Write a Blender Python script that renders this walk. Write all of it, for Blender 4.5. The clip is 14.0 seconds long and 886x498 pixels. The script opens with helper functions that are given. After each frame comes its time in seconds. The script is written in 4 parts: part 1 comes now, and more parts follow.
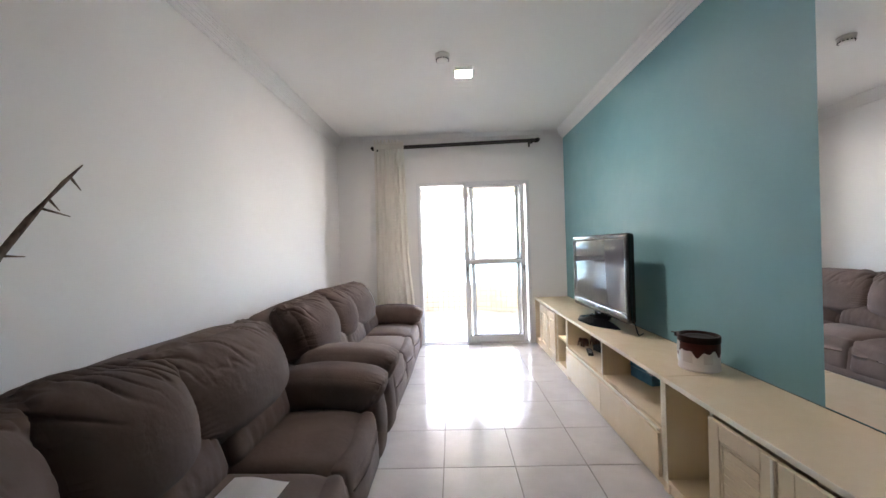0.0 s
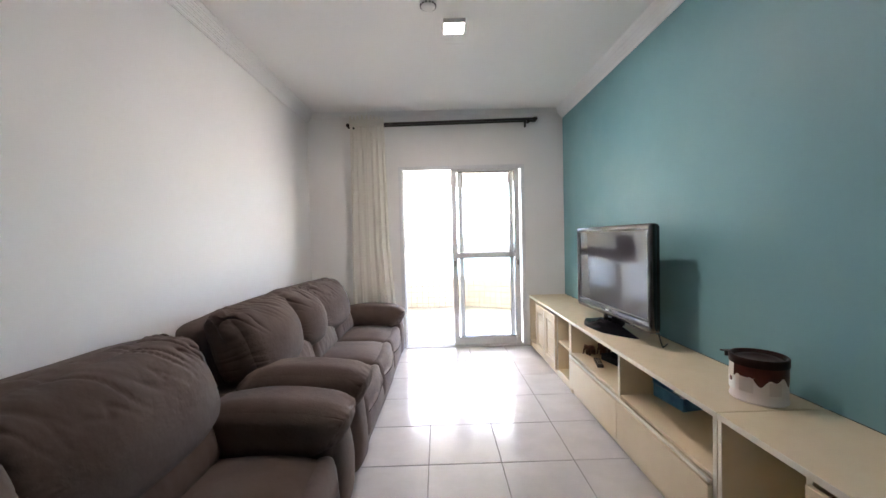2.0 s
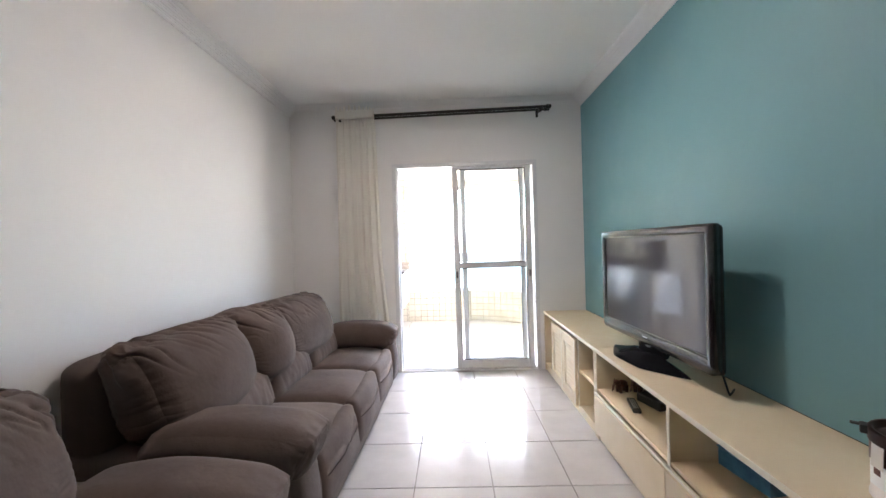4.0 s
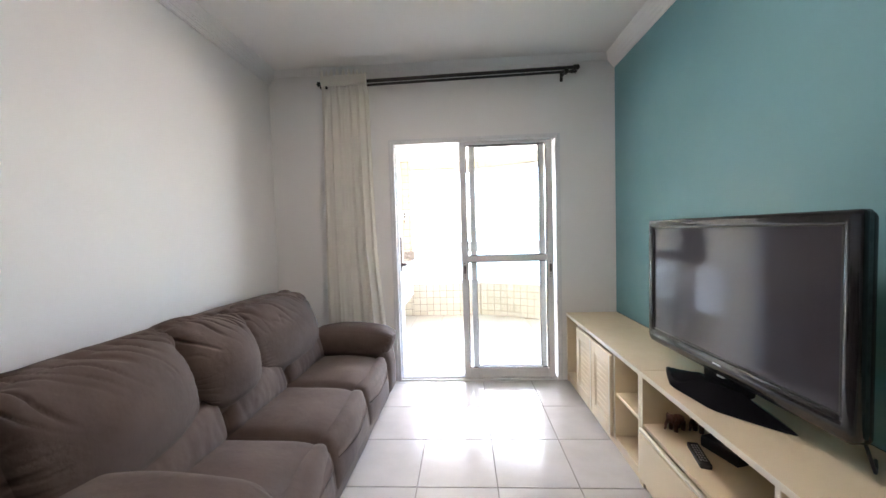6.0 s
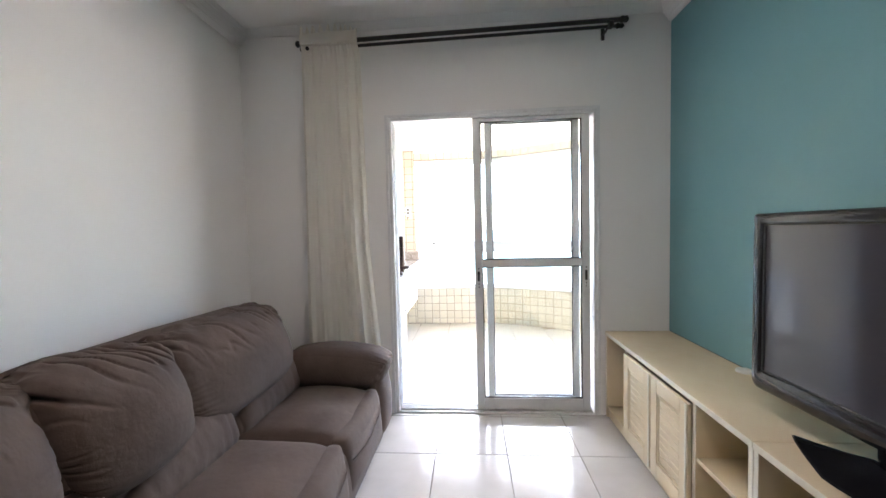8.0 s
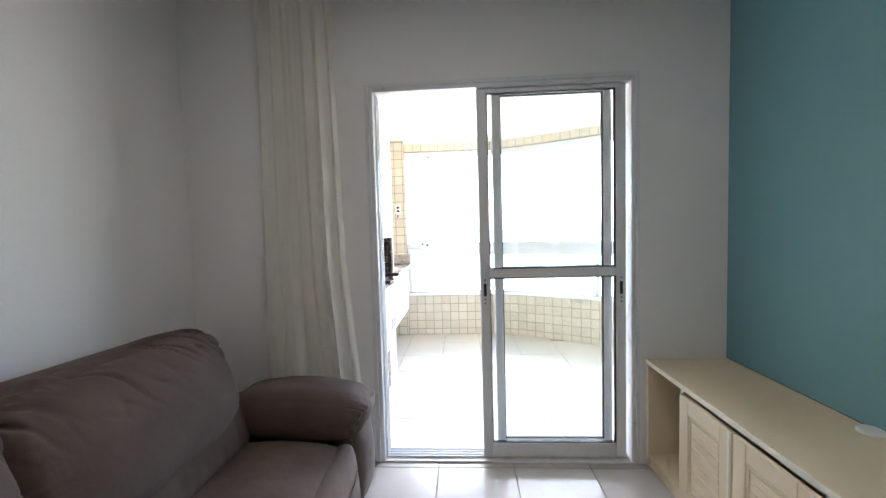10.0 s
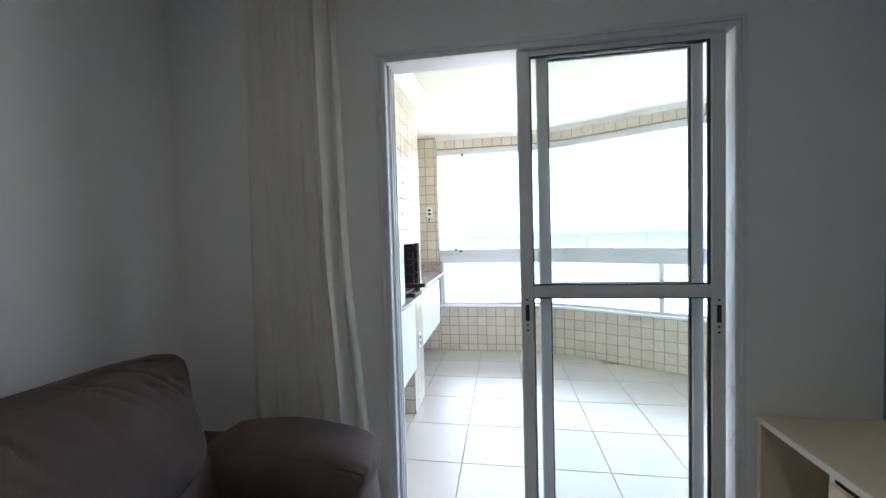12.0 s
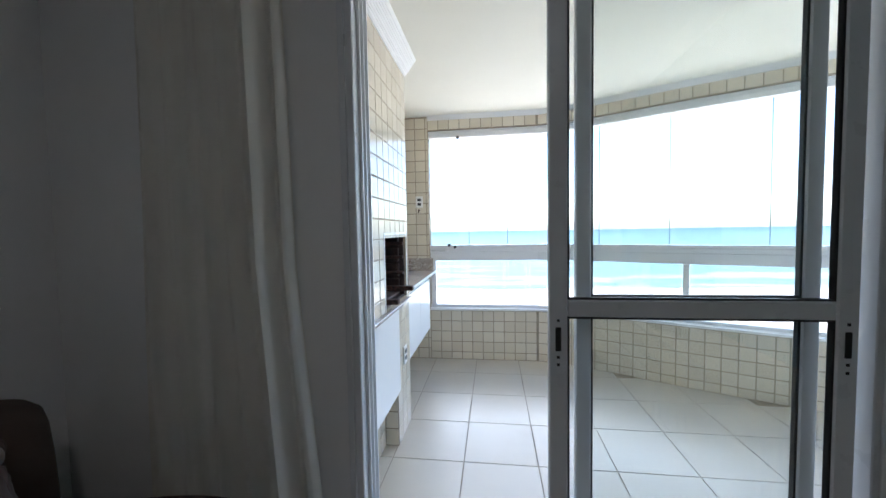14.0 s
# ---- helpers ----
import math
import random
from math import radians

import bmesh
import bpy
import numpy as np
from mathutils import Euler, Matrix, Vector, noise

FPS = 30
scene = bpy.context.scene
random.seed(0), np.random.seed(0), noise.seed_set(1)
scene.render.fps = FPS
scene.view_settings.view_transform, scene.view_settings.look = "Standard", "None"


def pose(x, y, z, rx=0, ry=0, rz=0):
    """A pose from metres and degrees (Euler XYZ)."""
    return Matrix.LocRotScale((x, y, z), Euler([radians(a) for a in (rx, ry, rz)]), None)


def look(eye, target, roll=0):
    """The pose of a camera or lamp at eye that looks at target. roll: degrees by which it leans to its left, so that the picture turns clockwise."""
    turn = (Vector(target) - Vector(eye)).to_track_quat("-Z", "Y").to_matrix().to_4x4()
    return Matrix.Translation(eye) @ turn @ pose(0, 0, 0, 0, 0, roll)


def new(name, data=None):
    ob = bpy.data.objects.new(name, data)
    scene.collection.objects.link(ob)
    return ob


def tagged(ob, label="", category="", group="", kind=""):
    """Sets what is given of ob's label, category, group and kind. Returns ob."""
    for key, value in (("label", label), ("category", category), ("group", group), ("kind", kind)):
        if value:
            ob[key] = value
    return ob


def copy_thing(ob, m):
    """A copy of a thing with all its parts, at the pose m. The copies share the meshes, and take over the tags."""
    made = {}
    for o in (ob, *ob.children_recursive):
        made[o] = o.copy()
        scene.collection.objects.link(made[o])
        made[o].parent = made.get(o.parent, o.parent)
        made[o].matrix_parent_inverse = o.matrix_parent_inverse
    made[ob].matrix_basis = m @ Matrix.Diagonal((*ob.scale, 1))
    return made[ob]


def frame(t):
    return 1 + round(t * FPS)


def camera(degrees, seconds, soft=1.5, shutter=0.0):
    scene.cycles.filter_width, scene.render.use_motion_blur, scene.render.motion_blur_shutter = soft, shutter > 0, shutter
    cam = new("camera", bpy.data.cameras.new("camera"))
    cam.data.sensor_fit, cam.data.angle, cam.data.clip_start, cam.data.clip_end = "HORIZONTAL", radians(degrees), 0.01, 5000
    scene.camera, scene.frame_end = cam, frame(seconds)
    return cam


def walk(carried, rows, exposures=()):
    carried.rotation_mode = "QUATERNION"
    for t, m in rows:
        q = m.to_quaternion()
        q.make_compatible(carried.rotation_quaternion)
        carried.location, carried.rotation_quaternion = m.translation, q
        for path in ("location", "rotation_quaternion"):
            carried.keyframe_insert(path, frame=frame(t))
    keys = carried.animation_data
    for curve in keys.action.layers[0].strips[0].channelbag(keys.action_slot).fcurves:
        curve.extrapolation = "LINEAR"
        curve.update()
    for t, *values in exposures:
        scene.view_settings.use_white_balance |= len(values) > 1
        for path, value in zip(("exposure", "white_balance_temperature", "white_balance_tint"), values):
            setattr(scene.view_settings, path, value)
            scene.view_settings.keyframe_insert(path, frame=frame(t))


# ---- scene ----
cam = camera(99.8, 14.0)
PATH = [
    (0, (-0.023, -0.126, 1.292), (-0.072, 1.873, 1.277), -1.9),
    (0.5, (-0.023, -0.066, 1.284), (-0.059, 1.933, 1.254), -2.2),
    (1, (-0.032, 0.092, 1.291), (-0.038, 2.092, 1.257), -1.1),
    (1.5, (-0.042, 0.257, 1.305), (-0.013, 2.256, 1.295), -1.6),
    (2, (-0.029, 0.398, 1.292), (-0.002, 2.397, 1.23), -1.5),
    (2.5, (0.029, 0.572, 1.292), (-0.025, 2.571, 1.262), -1.7),
    (3, (0.076, 0.684, 1.286), (-0.016, 2.682, 1.251), -1.2),
    (3.5, (0.101, 0.794, 1.289), (0.052, 2.793, 1.245), -1.8),
    (3.7, (0.11, 0.86, 1.285), (0.065, 2.859, 1.265), -1.8),
    (5.8, (0.178, 1.469, 1.291), (0.062, 3.465, 1.231), -1.4),
    (6, (0.159, 1.511, 1.317), (0.050, 3.506, 1.224), -1.7),
    (6.5, (0.148, 1.669, 1.31), (0.018, 3.663, 1.224), -1.5),
    (7, (0.107, 1.862, 1.316), (0.001, 3.859, 1.262), -1.9),
    (7.5, (0.089, 1.986, 1.312), (0.028, 3.982, 1.205), -1.2),
    (8, (0.110, 2.138, 1.311), (-0.034, 4.13, 1.211), -1.4),
    (8.2, (0.115, 2.201, 1.329), (-0.039, 4.193, 1.233), -1.5),
    (10.3, (0.046, 2.748, 1.319), (-0.057, 4.742, 1.209), -1.6),
    (10.5, (0.047, 2.777, 1.316), (-0.073, 4.77, 1.194), -1.5),
    (11, (0.043, 2.903, 1.309), (-0.122, 4.894, 1.218), -1.9),
    (11.5, (0.058, 3.048, 1.318), (-0.172, 5.034, 1.249), -1.8),
    (12, (0.067, 3.151, 1.32), (-0.246, 5.125, 1.246), -1.6),
    (12.5, (0.049, 3.265, 1.313), (-0.244, 5.240, 1.241), -1.6),
    (13, (0.018, 3.427, 1.310), (-0.236, 5.407, 1.238), -0.7),
    (13.5, (-0.008, 3.547, 1.309), (-0.240, 5.528, 1.223), -0.9),
    (14, (-0.015, 3.664, 1.301), (-0.282, 5.639, 1.201), -1.0),
]
EXPOSURES = ((0.0, 5.25, 6600, 23), (3.0, 5.15, 6600, 23), (6.0, 4.95, 6600, 21), (8.2, 4.65, 6500, 20), (10.3, 4.15, 6200, 17), (11.0, 3.85, 6000, 15), (12.0, 3.4, 5900, 14), (13.0, 3.05, 5850, 15), (14.0, 2.7, 5800, 14))
walk(cam, [(t, look(eye, target, roll)) for t, eye, target, roll in PATH], EXPOSURES)

# ---- world, sun and lamps ----
SUN_UP, SUN_SIDE = radians(52), radians(205)
world = bpy.data.worlds.new("sky")
scene.world = world
world.use_nodes = True
sky = world.node_tree.nodes.new("ShaderNodeTexSky")
sky.sky_type, sky.sun_disc = "NISHITA", False
sky.sun_elevation, sky.sun_rotation = SUN_UP, SUN_SIDE
sky.altitude, sky.dust_density = 30, 1.5
world.node_tree.links.new(sky.outputs[0], world.node_tree.nodes["Background"].inputs[0])
world.node_tree.nodes["Background"].inputs[1].default_value = 0.12

sun = new("sun", bpy.data.lights.new("sun", "SUN"))
sun.data.energy, sun.data.angle, sun.data.color = 4.4, radians(0.5), (1.0, 0.95, 0.88)
to_sun = Vector((math.sin(SUN_SIDE) * math.cos(SUN_UP), math.cos(SUN_SIDE) * math.cos(SUN_UP), math.sin(SUN_UP)))
sun.matrix_world = look(to_sun * 50, (0, 0, 0))


# added area lamp over the sea, adds to the sky's light through the balcony's opening
opening = new("sky_light", bpy.data.lights.new("sky_light", "AREA"))
opening.data.shape, opening.data.size, opening.data.size_y = "RECTANGLE", 16.0, 5.0
opening.data.energy, opening.data.color = 345, (0.92, 0.965, 1.0)
opening.matrix_world = look((1.5, 20.0, 8.2), (0.3, 4.5, 1.2))


# ---- materials ----
class Mat:
    """A node material with one principled shader and small shortcuts."""

    def __init__(self, name, base=(0.8, 0.8, 0.8), rough=0.5, metal=0.0, **more):
        self.m = bpy.data.materials.new(name)
        self.m.use_nodes = True
        self.t = self.m.node_tree
        self.b = self.t.nodes["Principled BSDF"]
        self.out = self.t.nodes["Material Output"]
        self.set(base=base, rough=rough, metal=metal)
        for key, value in more.items():
            self.b.inputs[key.replace("_", " ")].default_value = value

    def set(self, base=None, rough=None, metal=None):
        if base is not None:
            self.b.inputs["Base Color"].default_value = (*base, 1)
        if rough is not None:
            self.b.inputs["Roughness"].default_value = rough
        if metal is not None:
            self.b.inputs["Metallic"].default_value = metal

    def node(self, kind, links=(), **values):
        n = self.t.nodes.new("ShaderNode" + kind)
        for key, value in values.items():
            if key in n.inputs:
                n.inputs[key].default_value = value
        for key, sock in dict(links).items():
            self.t.links.new(sock, n.inputs[key])
        return n

    def noise(self, scale, detail=3.0, stretch=(1, 1, 1), rough=0.5, vary=False):
        pos = self.node("TexCoord").outputs["Object"]
        if vary:
            shift = self.node("VectorMath", {0: self.node("ObjectInfo").outputs["Random"]})
            shift.operation = "SCALE"
            shift.inputs["Scale"].default_value = 37.0
            comb = self.node("CombineXYZ", {"X": self.node("ObjectInfo").outputs["Random"], "Y": self.node("ObjectInfo").outputs["Random"]})
            self.t.links.new(comb.outputs[0], shift.inputs[0])
            add = self.node("VectorMath", {0: pos, 1: shift.outputs[0]})
            add.operation = "ADD"
            pos = add.outputs[0]
        mapping = self.node("Mapping", {"Vector": pos})
        mapping.inputs["Scale"].default_value = stretch
        n = self.node("TexNoise", {"Vector": mapping.outputs[0]}, Scale=scale, Detail=detail, Roughness=rough)
        return n.outputs["Fac"]

    def ramp(self, fac, low, high, a, b):
        """Maps fac between low and high to the colours a and b."""
        n = self.node("ValToRGB", {"Fac": fac})
        n.color_ramp.elements[0].position, n.color_ramp.elements[1].position = low, high
        n.color_ramp.elements[0].color, n.color_ramp.elements[1].color = (*a, 1), (*b, 1)
        return n.outputs["Color"]

    def range(self, fac, low, high, a, b):
        n = self.node("MapRange", {"Value": fac})
        for key, value in (("From Min", low), ("From Max", high), ("To Min", a), ("To Max", b)):
            n.inputs[key].default_value = value
        return n.outputs["Result"]

    def to(self, key, sock):
        self.t.links.new(sock, self.b.inputs[key])
        return self

    def bump(self, fac, strength, distance=0.002):
        n = self.node("Bump", {"Height": fac}, Strength=strength, Distance=distance)
        old = self.b.inputs["Normal"].links
        if old:
            self.t.links.new(old[0].from_socket, n.inputs["Normal"])
        self.t.links.new(n.outputs[0], self.b.inputs["Normal"])
        return self


def paint(name, a, b, rough=0.6):
    m = Mat(name, a, rough)
    m.to("Base Color", m.ramp(m.noise(1.3, 4), 0.35, 0.65, a, b))
    m.bump(m.noise(140, 3), 0.12, 0.001)
    m.bump(m.noise(9, 2), 0.15, 0.004)
    m.to("Roughness", m.range(m.noise(5, 3), 0.3, 0.7, rough - 0.06, rough + 0.08))
    return m.m


WHITE = paint("white wall paint", (0.85, 0.84, 0.825), (0.825, 0.815, 0.80))
CEIL = paint("ceiling paint", (0.87, 0.86, 0.84), (0.85, 0.84, 0.82), 0.8)
BALCEIL = paint("balcony ceiling paint", (0.82, 0.80, 0.71), (0.79, 0.77, 0.68), 0.8)
TEAL = paint("teal wall paint", (0.176, 0.372, 0.402), (0.158, 0.348, 0.380), 0.5)
PLASTER = paint("moulding plaster", (0.84, 0.835, 0.82), (0.8, 0.8, 0.79), 0.6)
OUTWALL = paint("outside render", (0.74, 0.72, 0.68), (0.68, 0.66, 0.62), 0.8)

m = Mat("glazed floor tile", (0.70, 0.67, 0.64), 0.16)
m.to("Base Color", m.ramp(m.noise(5.0, 5, vary=True), 0.3, 0.7, (0.455, 0.43, 0.405), (0.52, 0.50, 0.475)))
m.to("Roughness", m.range(m.noise(14, 4, vary=True), 0.3, 0.7, 0.10, 0.19))
m.bump(m.noise(7, 2, vary=True), 0.06, 0.004)
m.b.inputs["Specular IOR Level"].default_value = 0.19
TILE = m.m
m = Mat("floor grout", (0.25, 0.235, 0.215), 0.9)
m.to("Base Color", m.ramp(m.noise(12, 4), 0.3, 0.7, (0.17, 0.155, 0.14), (0.33, 0.31, 0.285)))
GROUT = m.m
m = Mat("balcony floor tile", (0.62, 0.58, 0.50), 0.3)
m.to("Base Color", m.ramp(m.noise(2.5, 3, vary=True), 0.3, 0.7, (0.52, 0.475, 0.395), (0.57, 0.525, 0.44)))
m.to("Roughness", m.range(m.noise(3, 2, vary=True), 0.3, 0.7, 0.30, 0.36))
BALTILE = m.m
m = Mat("glazed wall tile", (0.72, 0.67, 0.57), 0.12)
rnd = m.node("ObjectInfo").outputs["Random"]
m.to("Base Color", m.ramp(rnd, 0.0, 1.0, (0.63, 0.56, 0.44), (0.71, 0.645, 0.525)))
m.bump(m.noise(30, 2, vary=True), 0.1, 0.002)
WTILE = m.m
m = Mat("wall grout", (0.34, 0.29, 0.22), 0.9)
m.to("Base Color", m.ramp(m.noise(15, 4), 0.3, 0.7, (0.29, 0.24, 0.175), (0.38, 0.32, 0.24)))
WGROUT = m.m

m = Mat("cream laminate", (0.70, 0.62, 0.42), 0.35)
m.to("Base Color", m.ramp(m.noise(3.0, 5), 0.3, 0.7, (0.70, 0.575, 0.39), (0.76, 0.64, 0.455)))
m.to("Roughness", m.range(m.noise(18, 3), 0.3, 0.7, 0.28, 0.46))
m.bump(m.noise(220, 2, (1, 0.15, 1)), 0.06, 0.001)
CREAM = m.m
m = Mat("cream edge band", (0.80, 0.755, 0.63), 0.4)
m.bump(m.noise(120, 2), 0.06, 0.001)
EDGE = m.m
DARKGAP = Mat("dark recess", (0.05, 0.045, 0.04), 0.9).m

m = Mat("brown suede", (0.10, 0.078, 0.066), 0.95)
blotch = m.noise(4.5, 5, vary=True)
m.to("Base Color", m.ramp(blotch, 0.32, 0.68, (0.087, 0.061, 0.051), (0.131, 0.093, 0.077)))
m.bump(m.noise(420, 2), 0.35, 0.0012)
m.bump(m.noise(75, 4, vary=True), 0.28, 0.003)
m.bump(m.noise(24, 4, vary=True), 0.40, 0.007)
m.b.inputs["Sheen Weight"].default_value = 0.07
m.b.inputs["Sheen Roughness"].default_value = 0.45
m.b.inputs["Sheen Tint"].default_value = (0.75, 0.66, 0.6, 1)
SUEDE = m.m
m = Mat("seam thread", (0.05, 0.038, 0.032), 0.9)
SEAM = m.m

m = Mat("black gloss plastic", (0.012, 0.012, 0.014), 0.08)
m.to("Roughness", m.range(m.noise(30, 4), 0.4, 0.7, 0.05, 0.14))
m.b.inputs["Specular IOR Level"].default_value = 0.5
GLOSS = m.m
m = Mat("black matt plastic", (0.02, 0.02, 0.021), 0.45)
m.bump(m.noise(300, 2), 0.1, 0.001)
MATT = m.m
FOOT = Mat("black satin plastic", (0.008, 0.008, 0.010), 0.12, Specular_IOR_Level=0.12, IOR=1.25).m
m = Mat("television panel", (0.048, 0.045, 0.055), 0.07, Specular_IOR_Level=0.5)
m.to("Roughness", m.range(m.noise(6, 5), 0.35, 0.7, 0.06, 0.10))
SCREEN = m.m
STEEL = Mat("brushed steel", (0.55, 0.55, 0.55), 0.3, 1.0).m
SILVER = Mat("silver badge", (0.6, 0.6, 0.62), 0.35, 0.8).m
m = Mat("black rod enamel", (0.018, 0.014, 0.012), 0.35)
ROD = m.m
m = Mat("white aluminium", (0.74, 0.745, 0.75), 0.32)
m.to("Roughness", m.range(m.noise(14, 3), 0.3, 0.7, 0.26, 0.42))
ALU = m.m
RUBBER = Mat("black gasket", (0.02, 0.02, 0.02), 0.6).m
WPLAST = Mat("white plastic", (0.78, 0.77, 0.74), 0.4).m
m = Mat("white board", (0.80, 0.805, 0.80), 0.3)
m.bump(m.noise(60, 2), 0.04, 0.001)
BOARD = m.m

m = Mat("window glass")
glossy = m.node("BsdfGlossy", Roughness=0.0)
clear = m.node("BsdfTransparent")
clear.inputs[0].default_value = (0.97, 0.985, 0.98, 1)
edge_on = m.node("LayerWeight", Blend=0.5).outputs["Facing"]
power = m.node("Math", {0: edge_on})
power.operation = "POWER"
power.inputs[1].default_value = 5.0
mix = m.node("MixShader", {"Fac": m.range(power.outputs[0], 0, 1, 0.045, 0.9)})
m.t.links.new(clear.outputs[0], mix.inputs[1])
m.t.links.new(glossy.outputs[0], mix.inputs[2])
m.t.links.new(mix.outputs[0], m.out.inputs["Surface"])
GLASS = m.m
m = Mat("silvered mirror", (0.86, 0.87, 0.87), 0.01, 1.0)
MIRROR = m.m

m = Mat("sheer curtain", (0.79, 0.76, 0.70), 0.9)
weave = m.noise(300, 2, (1, 1, 0.3))
m.bump(weave, 0.2, 0.001)
trans = m.node("BsdfTranslucent")
trans.inputs[0].default_value = (0.90, 0.86, 0.77, 1)
mix = m.node("MixShader", Fac=0.42)
m.t.links.new(m.b.outputs[0], mix.inputs[1])
m.t.links.new(trans.outputs[0], mix.inputs[2])
clear = m.node("BsdfTransparent")
sheer = m.node("MixShader", {1: mix.outputs[0], 2: clear.outputs[0]}, Fac=0.04)
m.t.links.new(sheer.outputs[0], m.out.inputs["Surface"])
CURTAIN = m.m

m = Mat("speckled granite", (0.5, 0.45, 0.4), 0.2)
m.to("Base Color", m.ramp(m.noise(95, 4, rough=0.7), 0.38, 0.62, (0.20, 0.155, 0.13), (0.66, 0.60, 0.53)))
GRANITE = m.m
m = Mat("sooty brick", (0.05, 0.035, 0.03), 0.9)
m.to("Base Color", m.ramp(m.noise(14, 5, vary=True), 0.35, 0.7, (0.022, 0.015, 0.013), (0.085, 0.05, 0.042)))
m.bump(m.noise(40, 4), 0.6, 0.006)
SOOT = m.m
m = Mat("rusty iron", (0.06, 0.035, 0.028), 0.75, 0.2)
m.to("Base Color", m.ramp(m.noise(60, 4), 0.4, 0.65, (0.03, 0.018, 0.015), (0.12, 0.055, 0.04)))
IRON = m.m

m = Mat("tin label paper", (0.72, 0.66, 0.62), 0.45)
m.to("Base Color", m.ramp(m.noise(9, 4), 0.35, 0.65, (0.82, 0.75, 0.71), (0.76, 0.67, 0.63)))
LABEL = m.m
m = Mat("tin label print", (0.70, 0.61, 0.57), 0.5)
PRINT = m.m
m = Mat("chocolate glaze print", (0.085, 0.03, 0.022), 0.3)
m.to("Base Color", m.ramp(m.noise(22, 3), 0.3, 0.7, (0.075, 0.017, 0.012), (0.12, 0.030, 0.020)))
m.b.inputs["Specular IOR Level"].default_value = 0.25
CHOC = m.m
LID = Mat("dark brown lid plastic", (0.028, 0.011, 0.009), 0.35, Specular_IOR_Level=0.12).m
TAPE = Mat("clear packing tape", (0.7, 0.66, 0.6), 0.15).m
m = Mat("carved brown wood", (0.16, 0.07, 0.04), 0.4)
m.to("Base Color", m.ramp(m.noise(45, 4), 0.35, 0.65, (0.075, 0.03, 0.018), (0.23, 0.105, 0.06)))
CARVED = m.m
m = Mat("blue card box", (0.03, 0.13, 0.24), 0.35)
m.to("Base Color", m.ramp(m.noise(20, 3), 0.35, 0.65, (0.07, 0.25, 0.43), (0.13, 0.38, 0.56)))
BLUE = m.m
m = Mat("dried bark", (0.13, 0.085, 0.065), 0.85)
m.to("Base Color", m.ramp(m.noise(40, 5, (1, 1, 0.3)), 0.35, 0.65, (0.075, 0.045, 0.034), (0.20, 0.14, 0.11)))
m.bump(m.noise(60, 4), 0.5, 0.003)
BARK = m.m
PAPER = Mat("white paper", (0.82, 0.82, 0.81), 0.7).m

m = Mat("lamp diffuser", (0.9, 0.9, 0.88), 0.5)
m.b.inputs["Emission Color"].default_value = (1.0, 0.92, 0.82, 1)
m.b.inputs["Emission Strength"].default_value = 14.0
LAMP = m.m

m = Mat("sea water", (0.03, 0.30, 0.36), 0.5)
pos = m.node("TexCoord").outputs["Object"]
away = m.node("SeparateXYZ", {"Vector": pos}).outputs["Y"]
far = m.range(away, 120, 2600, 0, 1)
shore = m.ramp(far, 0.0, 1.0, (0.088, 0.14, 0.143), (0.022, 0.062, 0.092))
swell = m.noise(0.02, 5, (1, 3.0, 1), 0.6)
surf = m.range(away, 150, 330, 0.10, -0.06)
lines = m.noise(0.035, 4, (0.35, 1.6, 1), 0.65)
add = m.node("Math", {0: lines, 1: surf})
foam = m.node("ValToRGB", {"Fac": add.outputs[0]})
foam.color_ramp.elements[0].position, foam.color_ramp.elements[1].position = 0.60, 0.66
blend = m.node("MixRGB", {"Fac": foam.outputs[0], "Color1": shore})
blend.inputs["Color2"].default_value = (0.21, 0.255, 0.255, 1)
m.to("Base Color", blend.outputs[0])
m.bump(swell, 0.5, 0.4)
SEA = m.m
m = Mat("beach sand", (0.55, 0.50, 0.42), 0.9)
m.to("Base Color", m.ramp(m.noise(0.08, 5), 0.3, 0.7, (0.36, 0.335, 0.29), (0.47, 0.44, 0.385)))
SAND = m.m


# ---- mesh helpers ----
def mesh_of(bm, name, mats, smooth=False):
    bmesh.ops.recalc_face_normals(bm, faces=bm.faces)
    me = bpy.data.meshes.new(name)
    bm.to_mesh(me)
    bm.free()
    for mm in mats if isinstance(mats, (list, tuple)) else (mats,):
        me.materials.append(mm)
    if smooth:
        me.polygons.foreach_set("use_smooth", [True] * len(me.polygons))
    return me


def thing(name, label, category, group="", at=(0, 0, 0)):
    ob = new(name)
    ob.empty_display_size = 0.1
    ob.location = at
    ob["base"] = at
    return tagged(ob, label, category, group)


def base_of(ob):
    x = y = z = 0.0
    while ob is not None:
        x, y, z = x + ob.location.x, y + ob.location.y, z + ob.location.z
        ob = ob.parent
    return Vector((x, y, z))


def part(name, bm, mat, parent, label="", smooth=False, kind=""):
    """Links bm, given in world metres, as one mesh under parent."""
    off = base_of(parent)
    if off.length > 0:
        bmesh.ops.translate(bm, verts=bm.verts, vec=-off)
    ob = new(name, mesh_of(bm, name, mat, smooth))
    ob.parent = parent
    return tagged(ob, label, "", "", kind)


def structure(name, bm, mat, label="", category=""):
    return tagged(new(name, mesh_of(bm, name, mat)), label, category or name.split("_")[0], "", "structure")


